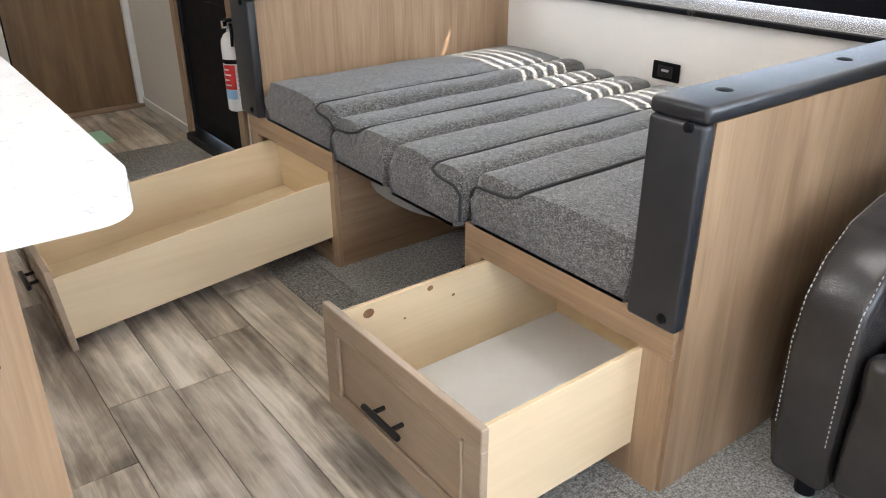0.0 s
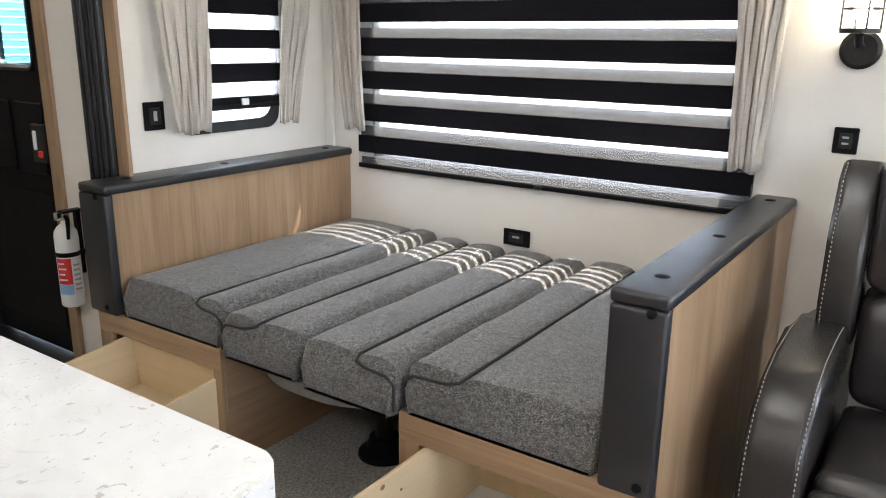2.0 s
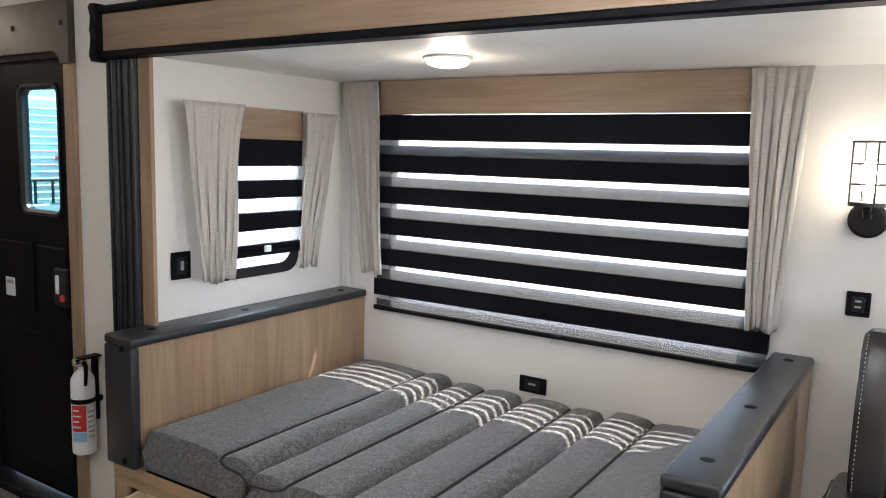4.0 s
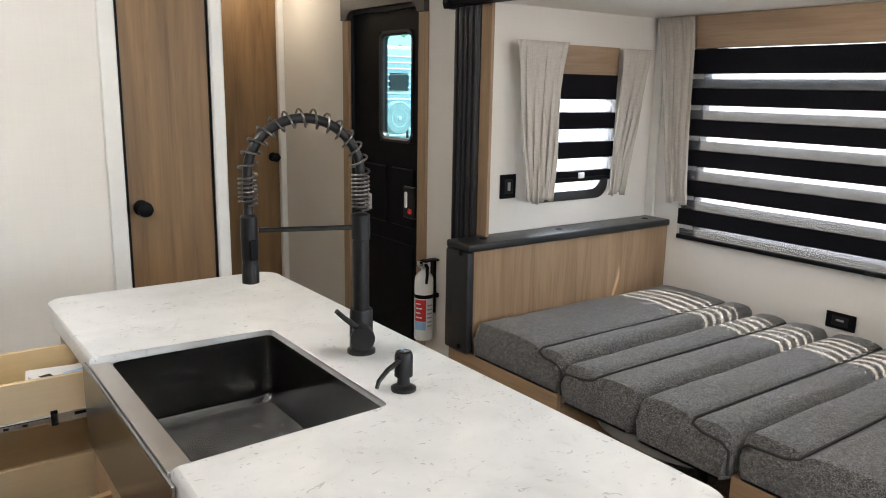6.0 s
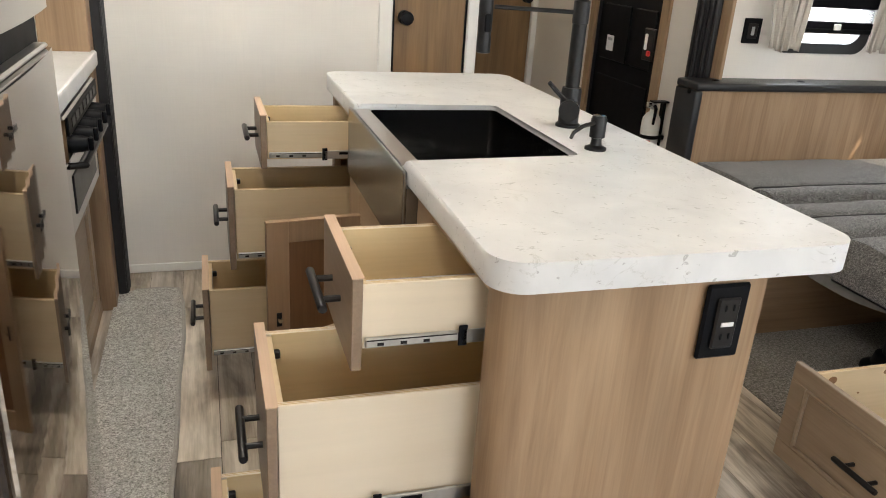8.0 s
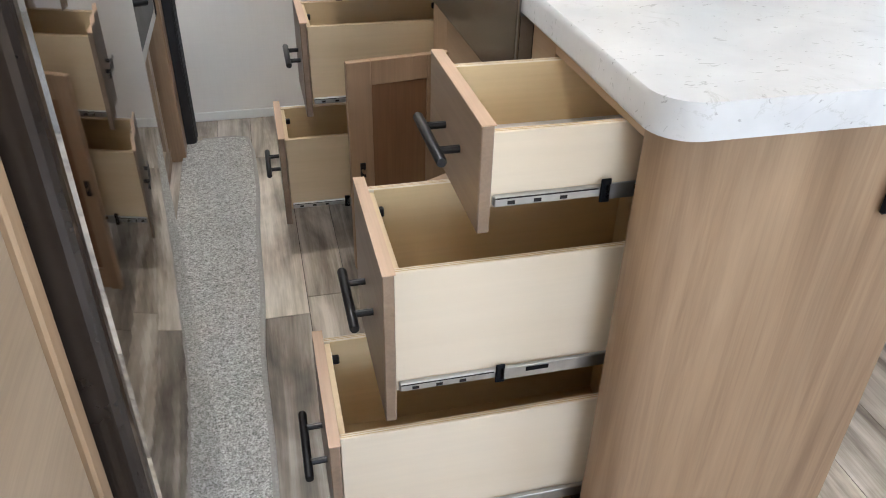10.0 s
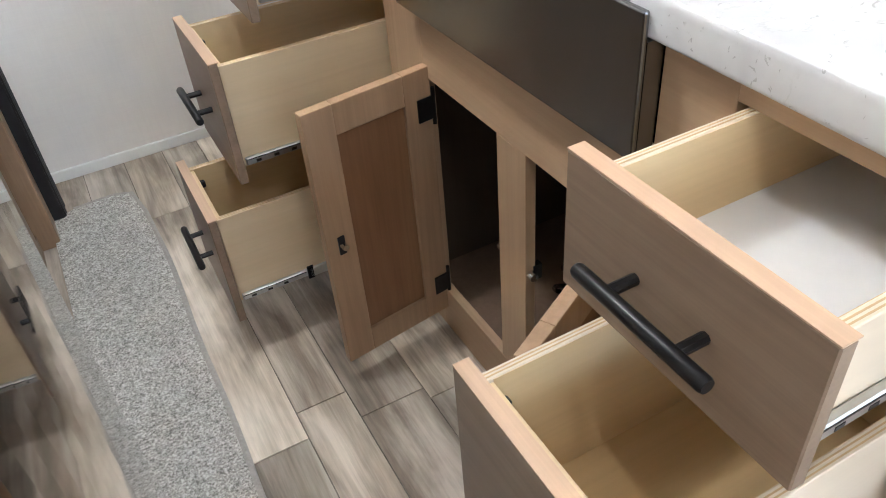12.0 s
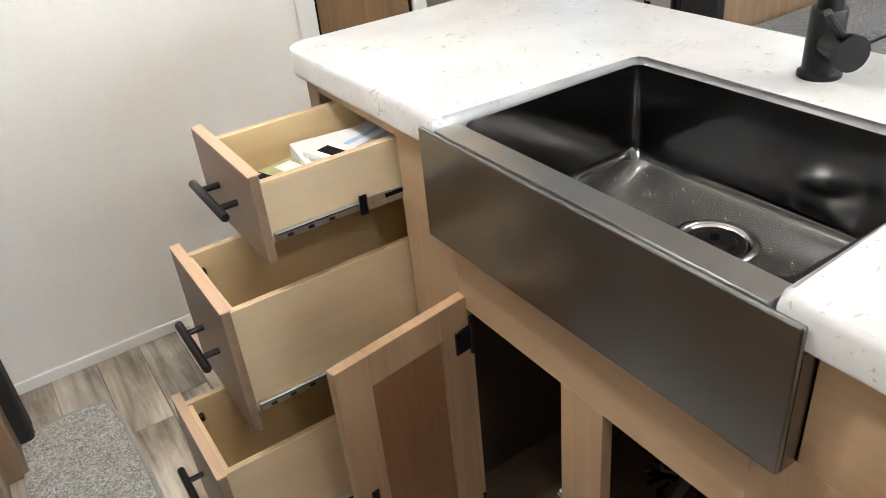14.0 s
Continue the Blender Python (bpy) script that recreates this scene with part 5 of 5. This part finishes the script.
# ---- recliner ----
def recliner():
    t = thing("recliner", 1.75, 0.28, 0, "dark espresso leather recliner with pale stitching", "armchair")

    def arm(y0, y1):
        prof = [(1.305, 0.075), (1.285, 0.20), (1.275, 0.40), (1.290, 0.49), (1.330, 0.56), (1.400, 0.614), (1.50, 0.643), (1.65, 0.652), (1.78, 0.645), (1.90, 0.615), (2.05, 0.59), (2.10, 0.075)]
        a = part("arm", extrude_y(prof, y0, y1, 0.022, 4), leather_brown, t, "padded leather arm", True)
        for y in (y0 + 0.012, y1 - 0.012):
            q = [(x - (0.003 if x < 1.33 else 0.0), y, z + (0.001 if z > 0.5 else 0)) for x, z in prof[1:9]]
            q = [Vector(p) for p in q]
            fine = []
            for p0, p1 in zip(q, q[1:]):
                fine += [p0.lerp(p1, s / 4) for s in range(4)]
            part("stitching", dashes(fine), stitch, a, "pale stitching")
    arm(0.500, 0.630)
    arm(-0.25, -0.12)
    part("base", box(1.33, 2.08, -0.115, 0.49, 0.05, 0.28, 0.02, seg=2), leather_brown, t)

    def puff(name, x0, x1, y0, y1, z0, z1, r, label, tilt=0.0):
        bm = box(x0, x1, y0, y1, z0, z1, r, seg=4)
        bmesh.ops.subdivide_edges(bm, edges=[e for e in bm.edges if e.calc_length() > 0.1], cuts=7, use_grid_fill=True)
        cx, cy, cz = (x0 + x1) / 2, (y0 + y1) / 2, (z0 + z1) / 2
        for v in bm.verts:
            u = ((v.co.x - cx) / (x1 - x0) * 2, (v.co.y - cy) / (y1 - y0) * 2, (v.co.z - cz) / (z1 - z0) * 2)
            w = 0.006 * noise.noise(v.co * 7) + 0.004 * noise.noise(v.co * 19)
            big = 0.02 * (1 - min(1, u[1] ** 2)) * (1 - min(1, (u[0] if abs(u[2]) > abs(u[0]) else u[2]) ** 2))
            d = Vector((u[0] if abs(u[0]) > 0.9 else 0, u[1] if abs(u[1]) > 0.9 else 0, u[2] if abs(u[2]) > 0.9 else 0))
            v.co += d * (big + w)
            v.co.x += tilt * (v.co.z - z0)
        return part(name, bm, leather_brown, t, label, True)
    puff("seat", 1.36, 1.82, -0.112, 0.49, 0.28, 0.435, 0.035, "leather seat cushion")
    puff("footrest", 1.285, 1.345, -0.112, 0.49, 0.10, 0.42, 0.025, "leather footrest panel")
    puff("lower_back", 1.74, 1.96, -0.112, 0.488, 0.44, 0.73, 0.05, "lower back cushion", 0.12)
    puff("upper_back", 1.76, 1.98, -0.112, 0.488, 0.735, 1.06, 0.05, "upper back cushion", 0.12)
    prof = [(1.80, 0.58), (1.77, 0.68), (1.80, 0.86), (1.845, 1.01), (1.89, 1.048), (2.04, 1.03), (2.11, 0.60)]
    side = part("back_side", extrude_y(prof, 0.492, 0.585, 0.02, 3), leather_brown, t, "leather back wing", True)
    part("stitching", dashes([(1.788, 0.572, 0.60), (1.762, 0.572, 0.68), (1.791, 0.572, 0.86), (1.837, 0.572, 1.01), (1.89, 0.572, 1.048)]), stitch, side, "pale stitching")
    part("seat_seam", tube([(1.352, 0.20, 0.12), (1.350, 0.20, 0.40), (1.38, 0.20, 0.452), (1.60, 0.20, 0.458), (1.84, 0.20, 0.452)], 0.0018, 5), stitch, t, "pale stitching")
    for y in (0.56, -0.18):
        part("foot", lathe(1.36, y, [(0.022, 0.013), (0.022, 0.05), (0.026, 0.078)], 12), black_plastic, t, "small black foot")
        part("foot", lathe(2.0, y, [(0.022, 0.013), (0.022, 0.05), (0.026, 0.078)], 12), black_plastic, t, "small black foot")
    return t


recliner()

# ---- fire extinguisher ----
ex, ey = 1.192, 3.062
fe = thing("fire_extinguisher", 1.249, ey, 0.33, "white fire extinguisher with red label on the wall", "fire extinguisher")
cyl = part("cylinder", lathe(ex, ey, [(0.036, 0.332), (0.042, 0.338), (0.0425, 0.60), (0.040, 0.622), (0.028, 0.642), (0.014, 0.652), (0.014, 0.664)], 32), white_paint, fe, "white enamel cylinder", True)


def label_patch(name, z0, z1, a0, a1, r, m, lab):
    n = 10
    rows = [[(ex + r * math.cos(radians(a0 + (a1 - a0) * k / n)), ey + r * math.sin(radians(a0 + (a1 - a0) * k / n)), z) for k in range(n + 1)] for z in (z0, z1)]
    bm = ring(rows, False)
    part(name, bm, m, cyl, lab)


label_patch("label", 0.425, 0.525, 175, 250, 0.0433, red_print, "red instruction label")
label_patch("label", 0.385, 0.423, 175, 250, 0.0433, blue_print, "pale blue pictogram label")
label_patch("label", 0.385, 0.525, 252, 300, 0.0432, paper, "white text label")
for k in range(6):
    label_patch("text_bar", 0.40 + 0.019 * k, 0.407 + 0.019 * k, 258, 292, 0.0436, grey_print, "grey bars of text")
for k in range(4):
    label_patch("text_bar", 0.440 + 0.021 * k, 0.446 + 0.021 * k, 182, 225 - 8 * (k % 2), 0.0437, white_paint, "white bars of text")
part("strap", lathe(ex, ey, [(0.0435, 0.530), (0.0445, 0.532), (0.0445, 0.545), (0.0435, 0.547)], 28), black_plastic, fe, "black strap", True)
part("bracket", box(1.235, 1.2495, ey - 0.015, ey + 0.015, 0.45, 0.70, 0.002), black_plastic, fe, "black wall bracket")
part("strap_arm", box(1.225, 1.2495, ey - 0.04, ey + 0.04, 0.528, 0.548, 0.003), black_plastic, fe)
part("valve", lathe(ex, ey, [(0.014, 0.664), (0.017, 0.668), (0.017, 0.690), (0.010, 0.696)], 16), zinc, fe, "metal valve", True)
part("gauge", ring([[(x, ey + 0.004 + r * math.cos(a * math.tau / 16), 0.682 + r * math.sin(a * math.tau / 16)) for a in range(16)] for x, r in ((1.178, 0.016), (1.162, 0.016), (1.160, 0.012))], True), chrome, fe, "round pressure gauge", True)
part("lever", box(1.165, 1.245, ey - 0.045, ey - 0.005, 0.698, 0.706, 0.002), black_plastic, fe, "black squeeze lever")
part("nozzle", tube([(1.19, ey - 0.015, 0.68), (1.185, ey - 0.035, 0.672), (1.18, ey - 0.042, 0.64), (1.178, ey - 0.040, 0.60)], [0.008, 0.008, 0.007, 0.006], 10), black_plastic, fe, "black nozzle", True)

# ---- kitchen side ----
fg = thing("refrigerator", -1.27, 1.01, 0, "mirror-dark stainless two-door refrigerator", "refrigerator")
FX, G0, G1 = -0.99, 0.76, 1.33


def fridge_door(name, z0, z1, lab):
    n = 26
    prof = []
    for k in range(n + 1):
        s = k / n
        y = G0 + (G1 - G0) * s
        bow = 0.010 * (2 * s - 1) ** 2
        e = min(s, 1 - s) * (G1 - G0)
        rnd = 0.0 if e > 0.022 else 0.030 * (1 - math.sqrt(max(0, 1 - ((0.022 - e) / 0.022) ** 2)))
        prof.append((FX - bow - rnd, y))
    prof += [(FX - 0.065, G1), (FX - 0.065, G0)]
    return part(name, ring([[(x, y, z) for x, y in prof] for z in (z0, z1)], True), fridge_steel, fg, lab, False)


ld_ = fridge_door("lower_door", 0.06, 1.118, "dark reflective lower door")
up_ = fridge_door("upper_door", 1.178, 1.80, "dark reflective freezer door")
part("edge_trim", box(FX - 0.060, FX - 0.004, G0 - 0.034, G0 + 0.0, 0.06, 1.80, 0.012, seg=3), gloss_brown, fg, "dark glossy door edge")
part("cabinet", boxes((-1.67, FX - 0.066, G0, G1, 0.03, 1.80)), black_plastic, fg, "black cabinet body")
part("handle_recess", box(FX - 0.064, FX - 0.030, G0 + 0.01, G1 - 0.01, 1.119, 1.177), black_plastic, fg, "black hand recess")
part("door_cap", box(FX - 0.060, FX - 0.012, G0 + 0.004, G1 - 0.03, 1.119, 1.127, 0.003), rim_steel, fg, "steel edge of the hand recess")
part("grille", box(-1.07, FX - 0.05, G0, G1, 0.0, 0.058, 0.004), black_plastic, fg)
pn = thing("pantry_cabinet", -1.27, 0.2, 0, "tall oak-look pantry cabinet beside the refrigerator", "cabinet")
part("body", box(-1.69, -1.045, -0.62, 0.700, 0.0, 1.90), oak_z, pn)
part("side_strip", box(-1.055, -1.025, 0.688, 0.716, 0.0, 1.90, 0.003), oak_z, pn, "oak-look edge post")
part("door", box(-1.044, -1.025, -0.02, 0.670, 0.08, 1.86, 0.002), front_wood, pn, "flat oak-look door")

kc = thing("kitchen_cabinet", -1.47, 2.0, 0, "oak-look base cabinet under the white counter", "cabinet")
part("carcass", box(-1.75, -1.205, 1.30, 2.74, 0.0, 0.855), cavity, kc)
part("face_frame", boxes((-1.204, -1.182, 1.30, 2.0, 0.0, 0.855), (-1.204, -1.182, 2.62, 2.74, 0.0, 0.855), (-1.204, -1.182, 2.0, 2.62, 0.0, 0.06), (-1.204, -1.182, 2.0, 2.62, 0.49, 0.53), r=0.001), oak_z, kc)
dr = part("door", boxes((-1.181, -1.162, 2.02, 2.08, 0.06, 0.49), (-1.181, -1.162, 2.54, 2.60, 0.06, 0.49), (-1.181, -1.162, 2.08, 2.54, 0.06, 0.115), (-1.181, -1.162, 2.08, 2.54, 0.435, 0.49), r=0.002), front_wood, kc, "shaker door under the oven")
part("door_panel", box(-1.179, -1.172, 2.08, 2.54, 0.115, 0.435), front_wood, dr)
part("toe_board", box(-1.186, -1.17, 1.30, 2.74, 0.0, 0.055), oak_y, kc)
kt = thing("kitchen_counter", -1.42, 2.0, 0.87, "white quartz kitchen counter with rounded edge", "worktop")
part("slab", box(-1.76, -1.108, 1.31, 2.735, 0.868, 0.918, 0.007, seg=2), stone, kt)
rg = thing("oven_range", -1.37, 2.3, 0.5, "built-in stainless oven with dark knobs", "oven")
part("body", box(-1.67, -1.206, 2.01, 2.615, 0.532, 0.853), black_plastic, rg)
part("control_panel", box(-1.204, -1.11, 2.01, 2.615, 0.735, 0.853, 0.006), fridge_steel, rg, "steel control panel")
part("vent_panel", box(-1.109, -1.104, 2.03, 2.60, 0.800, 0.850, 0.002), black_plastic, rg, "black vent strip")
for k in range(7):
    part("vent_slot", box(-1.104, -1.102, 2.08 + k * 0.07, 2.125 + k * 0.07, 0.815, 0.838), seal_rubber, rg)
for k in range(5):
    y = 2.08 + 0.105 * k
    kn = part("knob", tube([(-1.11, y, 0.772), (-1.082, y, 0.772), (-1.07, y, 0.772)], [0.024, 0.021, 0.018], 18), black_plastic, rg, "dark round knob", True)
    part("knob_grip", box(-1.07, -1.058, y - 0.006, y + 0.006, 0.754, 0.790, 0.003), black_plastic, kn)
part("oven_door", box(-1.204, -1.12, 2.02, 2.605, 0.535, 0.728, 0.006), fridge_steel, rg, "steel oven door")
part("oven_window", box(-1.12, -1.117, 2.10, 2.52, 0.575, 0.680, 0.001), seal_rubber, rg, "dark oven glass")
part("oven_handle", tube([(-1.12, 2.07, 0.715), (-1.082, 2.08, 0.715), (-1.082, 2.545, 0.715), (-1.12, 2.555, 0.715)], 0.009, 10), black_metal, rg, "dark oven handle", True)

# ---- carpets and rugs ----
def soft_sheet(outline, z0, z1, m, name, label, category, kind=""):
    bm = extrude_z(outline, z0, z1, 0.004, 2)
    return tagged(part(name, bm, m), label, category, "", kind)


soft_sheet([(1.048, -1.5), (2.276, -1.5), (2.276, 2.70), (1.048, 2.70)], -0.005, 0.010, carpet_grey, "carpet", "grey loop carpet under the dinette", "carpet", "structure")
soft_sheet([(0.892, -1.5), (1.042, -1.5), (1.042, 2.73), (0.892, 2.73)], -0.005, 0.012, carpet_grey, "carpet_strip", "grey carpet strip along the bay", "carpet", "structure")
soft_sheet(round_rect(0.785, 1.195, 2.74, 3.80, 0.02, 3), 0.0, 0.012, carpet_grey, "entry_mat", "grey carpet mat before the entry door", "mat")
edge_r = [(-0.900 + 0.006 * math.sin(y * 3.1) + 0.003 * math.sin(y * 11), y) for y in [-1.2 + 0.1 * k for k in range(40)]]
rug_out = edge_r + [(-0.912, 2.820), (-0.96, 2.838), (-1.07, 2.832), (-1.122, 2.815)] + [(-1.135, y) for y in (2.75, 2.0, 1.0, 0.0, -1.2)]
rn = thing("runner_rug", -1.03, 1.0, 0, "pale grey flecked carpet runner along the kitchen", "rug")
part("rug_body", extrude_z(rug_out, 0.0, 0.014, 0.004, 2), rug_grey, rn)
part("binding", tube([(x + 0.002, y, 0.008) for x, y in edge_r[4:]] + [(-0.912, 2.822, 0.008), (-0.96, 2.840, 0.008), (-1.07, 2.834, 0.008)], 0.008, 7), binding, rn, "pale bound edge", True)
tagged(part("paper_slip", box(0.815, 0.90, 4.02, 4.26, 0.0, 0.003), mint_paper), "mint green paper slip on the hall floor", "paper")

for lx, ly in ((1.30, 2.36), (1.312, 2.352), (1.29, 2.33)):
    tagged(part("lint", box(lx, lx + 0.005, ly, ly + 0.003, 0.551, 0.5545), white_board), "tiny white fleck of lint on the cushion", "lint", "lint")

# ---- outside ----
setting("ground", box(-400, 400, -400, 400, -0.9, -0.75), gravel, "pale gravel lot reaching the horizon", "ground")
tr = thing("travel_trailer", 5.7, 10.86, -0.75, "white travel trailer parked outside with a spare wheel", "trailer")
yaw = radians(3)
part("body", box(-1.25, 1.25, 0.0, 6.5, 0.55, 2.85, 0.06, seg=2), siding, tr, "white ribbed body", local=True)
for k in range(22):
    part("rib", tube([(-1.2, -0.004, 0.68 + k * 0.095), (1.2, -0.004, 0.68 + k * 0.095)], 0.018, 6), siding, tr, local=True)
part("window", box(0.12, 0.50, -0.022, 0.0, 2.15, 2.42, 0.02), seal_rubber, tr, "dark rear window", local=True)
for x in (-0.08, 0.98):
    part("tail_light", box(x, x + 0.17, -0.03, 0.0, 1.98, 2.04, 0.01), red_print, tr, "red tail light", local=True)
part("bumper", box(-1.2, 1.2, -0.28, -0.16, 1.26, 1.40, 0.015), zinc, tr, "steel bumper", local=True)
for x in (-0.9, -0.5, -0.25, 0.35, 0.6, 0.9):
    part("rack_bar", tube([(x, -0.20, 1.36), (x, -0.20, 1.72)], 0.02, 8), black_metal, tr, local=True)
part("rack_rail", tube([(-1.1, -0.20, 1.72), (1.1, -0.20, 1.72)], 0.02, 8), black_metal, tr, local=True)


def wheel(x, y, z, axis, parent, q=1.0, cover=None):
    n = 28

    def rows(ps):
        if axis == 'y':
            return [[(x + r * math.cos(a * math.tau / n), y + o, z + r * math.sin(a * math.tau / n)) for a in range(n)] for r, o in [(c * q, e * q) for c, e in ps]]
        return [[(x + o, y + r * math.cos(a * math.tau / n), z + r * math.sin(a * math.tau / n)) for a in range(n)] for r, o in [(c * q, e * q) for c, e in ps]]
    w = part("wheel", ring(rows([(0.20, 0.10), (0.33, 0.10), (0.36, 0.06), (0.36, -0.06), (0.33, -0.10), (0.20, -0.10)]), True), cover or tyre, parent, "pale covered tyre" if cover else "black tyre", True, True)
    part("rim", ring(rows([(0.20, -0.09), (0.20, -0.105), (0.14, -0.08), (0.05, -0.09), (0.04, -0.12), (0.01, -0.122)]), True), white_paint, w, "white steel rim", True, True)


wheel(0.05, -0.34, 1.74, 'y', tr, 0.72, cover_grey)
wheel(-1.18, 3.0, 0.36, 'x', tr)
wheel(1.18, 3.0, 0.36, 'x', tr)
tr.rotation_euler = (0, 0, yaw)
rt = random.Random(21)
for tx, ty, h in ((4.0, 24.0, 7.5), (9.5, 25.0, 8.5), (15.0, 22.0, 7.0)):
    tree = thing("tree", tx, ty, -0.75, "leafy green tree behind the trailers", "tree", "trees")
    part("trunk", tube([(0, 0, 0), (0.1, 0, h * 0.3), (-0.1, 0.1, h * 0.6), (0.1, 0, h * 0.85)], [0.22, 0.17, 0.10, 0.03], 10), bark, tree, local=True)
    for k in range(6):
        a = k * 1.05
        part("limb", tube([(0, 0, h * (0.32 + 0.06 * k)), (1.2 * math.cos(a), 1.2 * math.sin(a), h * (0.45 + 0.06 * k)), (1.9 * math.cos(a), 1.9 * math.sin(a), h * (0.52 + 0.06 * k))], [0.08, 0.05, 0.02], 6), bark, tree, local=True)
    cr = bmesh.new()
    for k in range(900):
        a, rr_, zz = rt.uniform(0, 6.28), abs(rt.gauss(0, 1.3)), rt.gauss(h * 0.72, h * 0.16)
        c = Vector((rr_ * math.cos(a), rr_ * math.sin(a), max(h * 0.32, zz)))
        u = Vector((rt.gauss(0, 1), rt.gauss(0, 1), rt.gauss(0, 1))).normalized() * rt.uniform(0.12, 0.26)
        v = u.cross(Vector((rt.gauss(0, 1), rt.gauss(0, 1), rt.gauss(0, 1)))).normalized() * 0.12
        cr.faces.new([cr.verts.new(c + q) for q in (-u, v, u, -v)])
    tagged(part("crown", cr, leaf, tree, "green leaves", local=True), kind="stuff")

# ---- floor planks ----
seams = [-1.26, -1.12, -1.02, -0.899, -0.782, -0.673, -0.533, -0.38, -0.24, -0.07, 0.089, 0.240, 0.402, 0.560, 0.700, 0.860, 0.99, 1.13, 1.25]
rp = random.Random(5)
floor_ob = bpy.data.objects["floor"]
fixed = {3: 1.744, 4: 1.815, 5: 1.737, 10: 1.535, 12: 1.754, 13: 1.940}
cache = {}
for i, (a, b) in enumerate(zip(seams, seams[1:])):
    L = 0.93
    off = fixed.get(i, rp.uniform(-0.45, 0.45) + 1.2)
    y = off - math.ceil((off + 2.75) / L) * L
    while y < 4.66:
        y0, y1 = max(-2.74, y), min(4.655, y + L)
        if y1 - y0 > 0.02:
            key = (round(b - a, 4), round(y1 - y0, 4))
            if key not in cache:
                bm = box(-(b - a) / 2 + 0.0010, (b - a) / 2 - 0.0010, 0.0010, y1 - y0 - 0.0010, -0.006, 0.0)
                me = bpy.data.meshes.new("plank")
                bm.to_mesh(me)
                bm.free()
                me.materials.append(plank_vinyl)
                cache[key] = me
            o = new("plank", cache[key])
            o.parent = floor_ob
            o.location = ((a + b) / 2, y0, 0)
        y += L
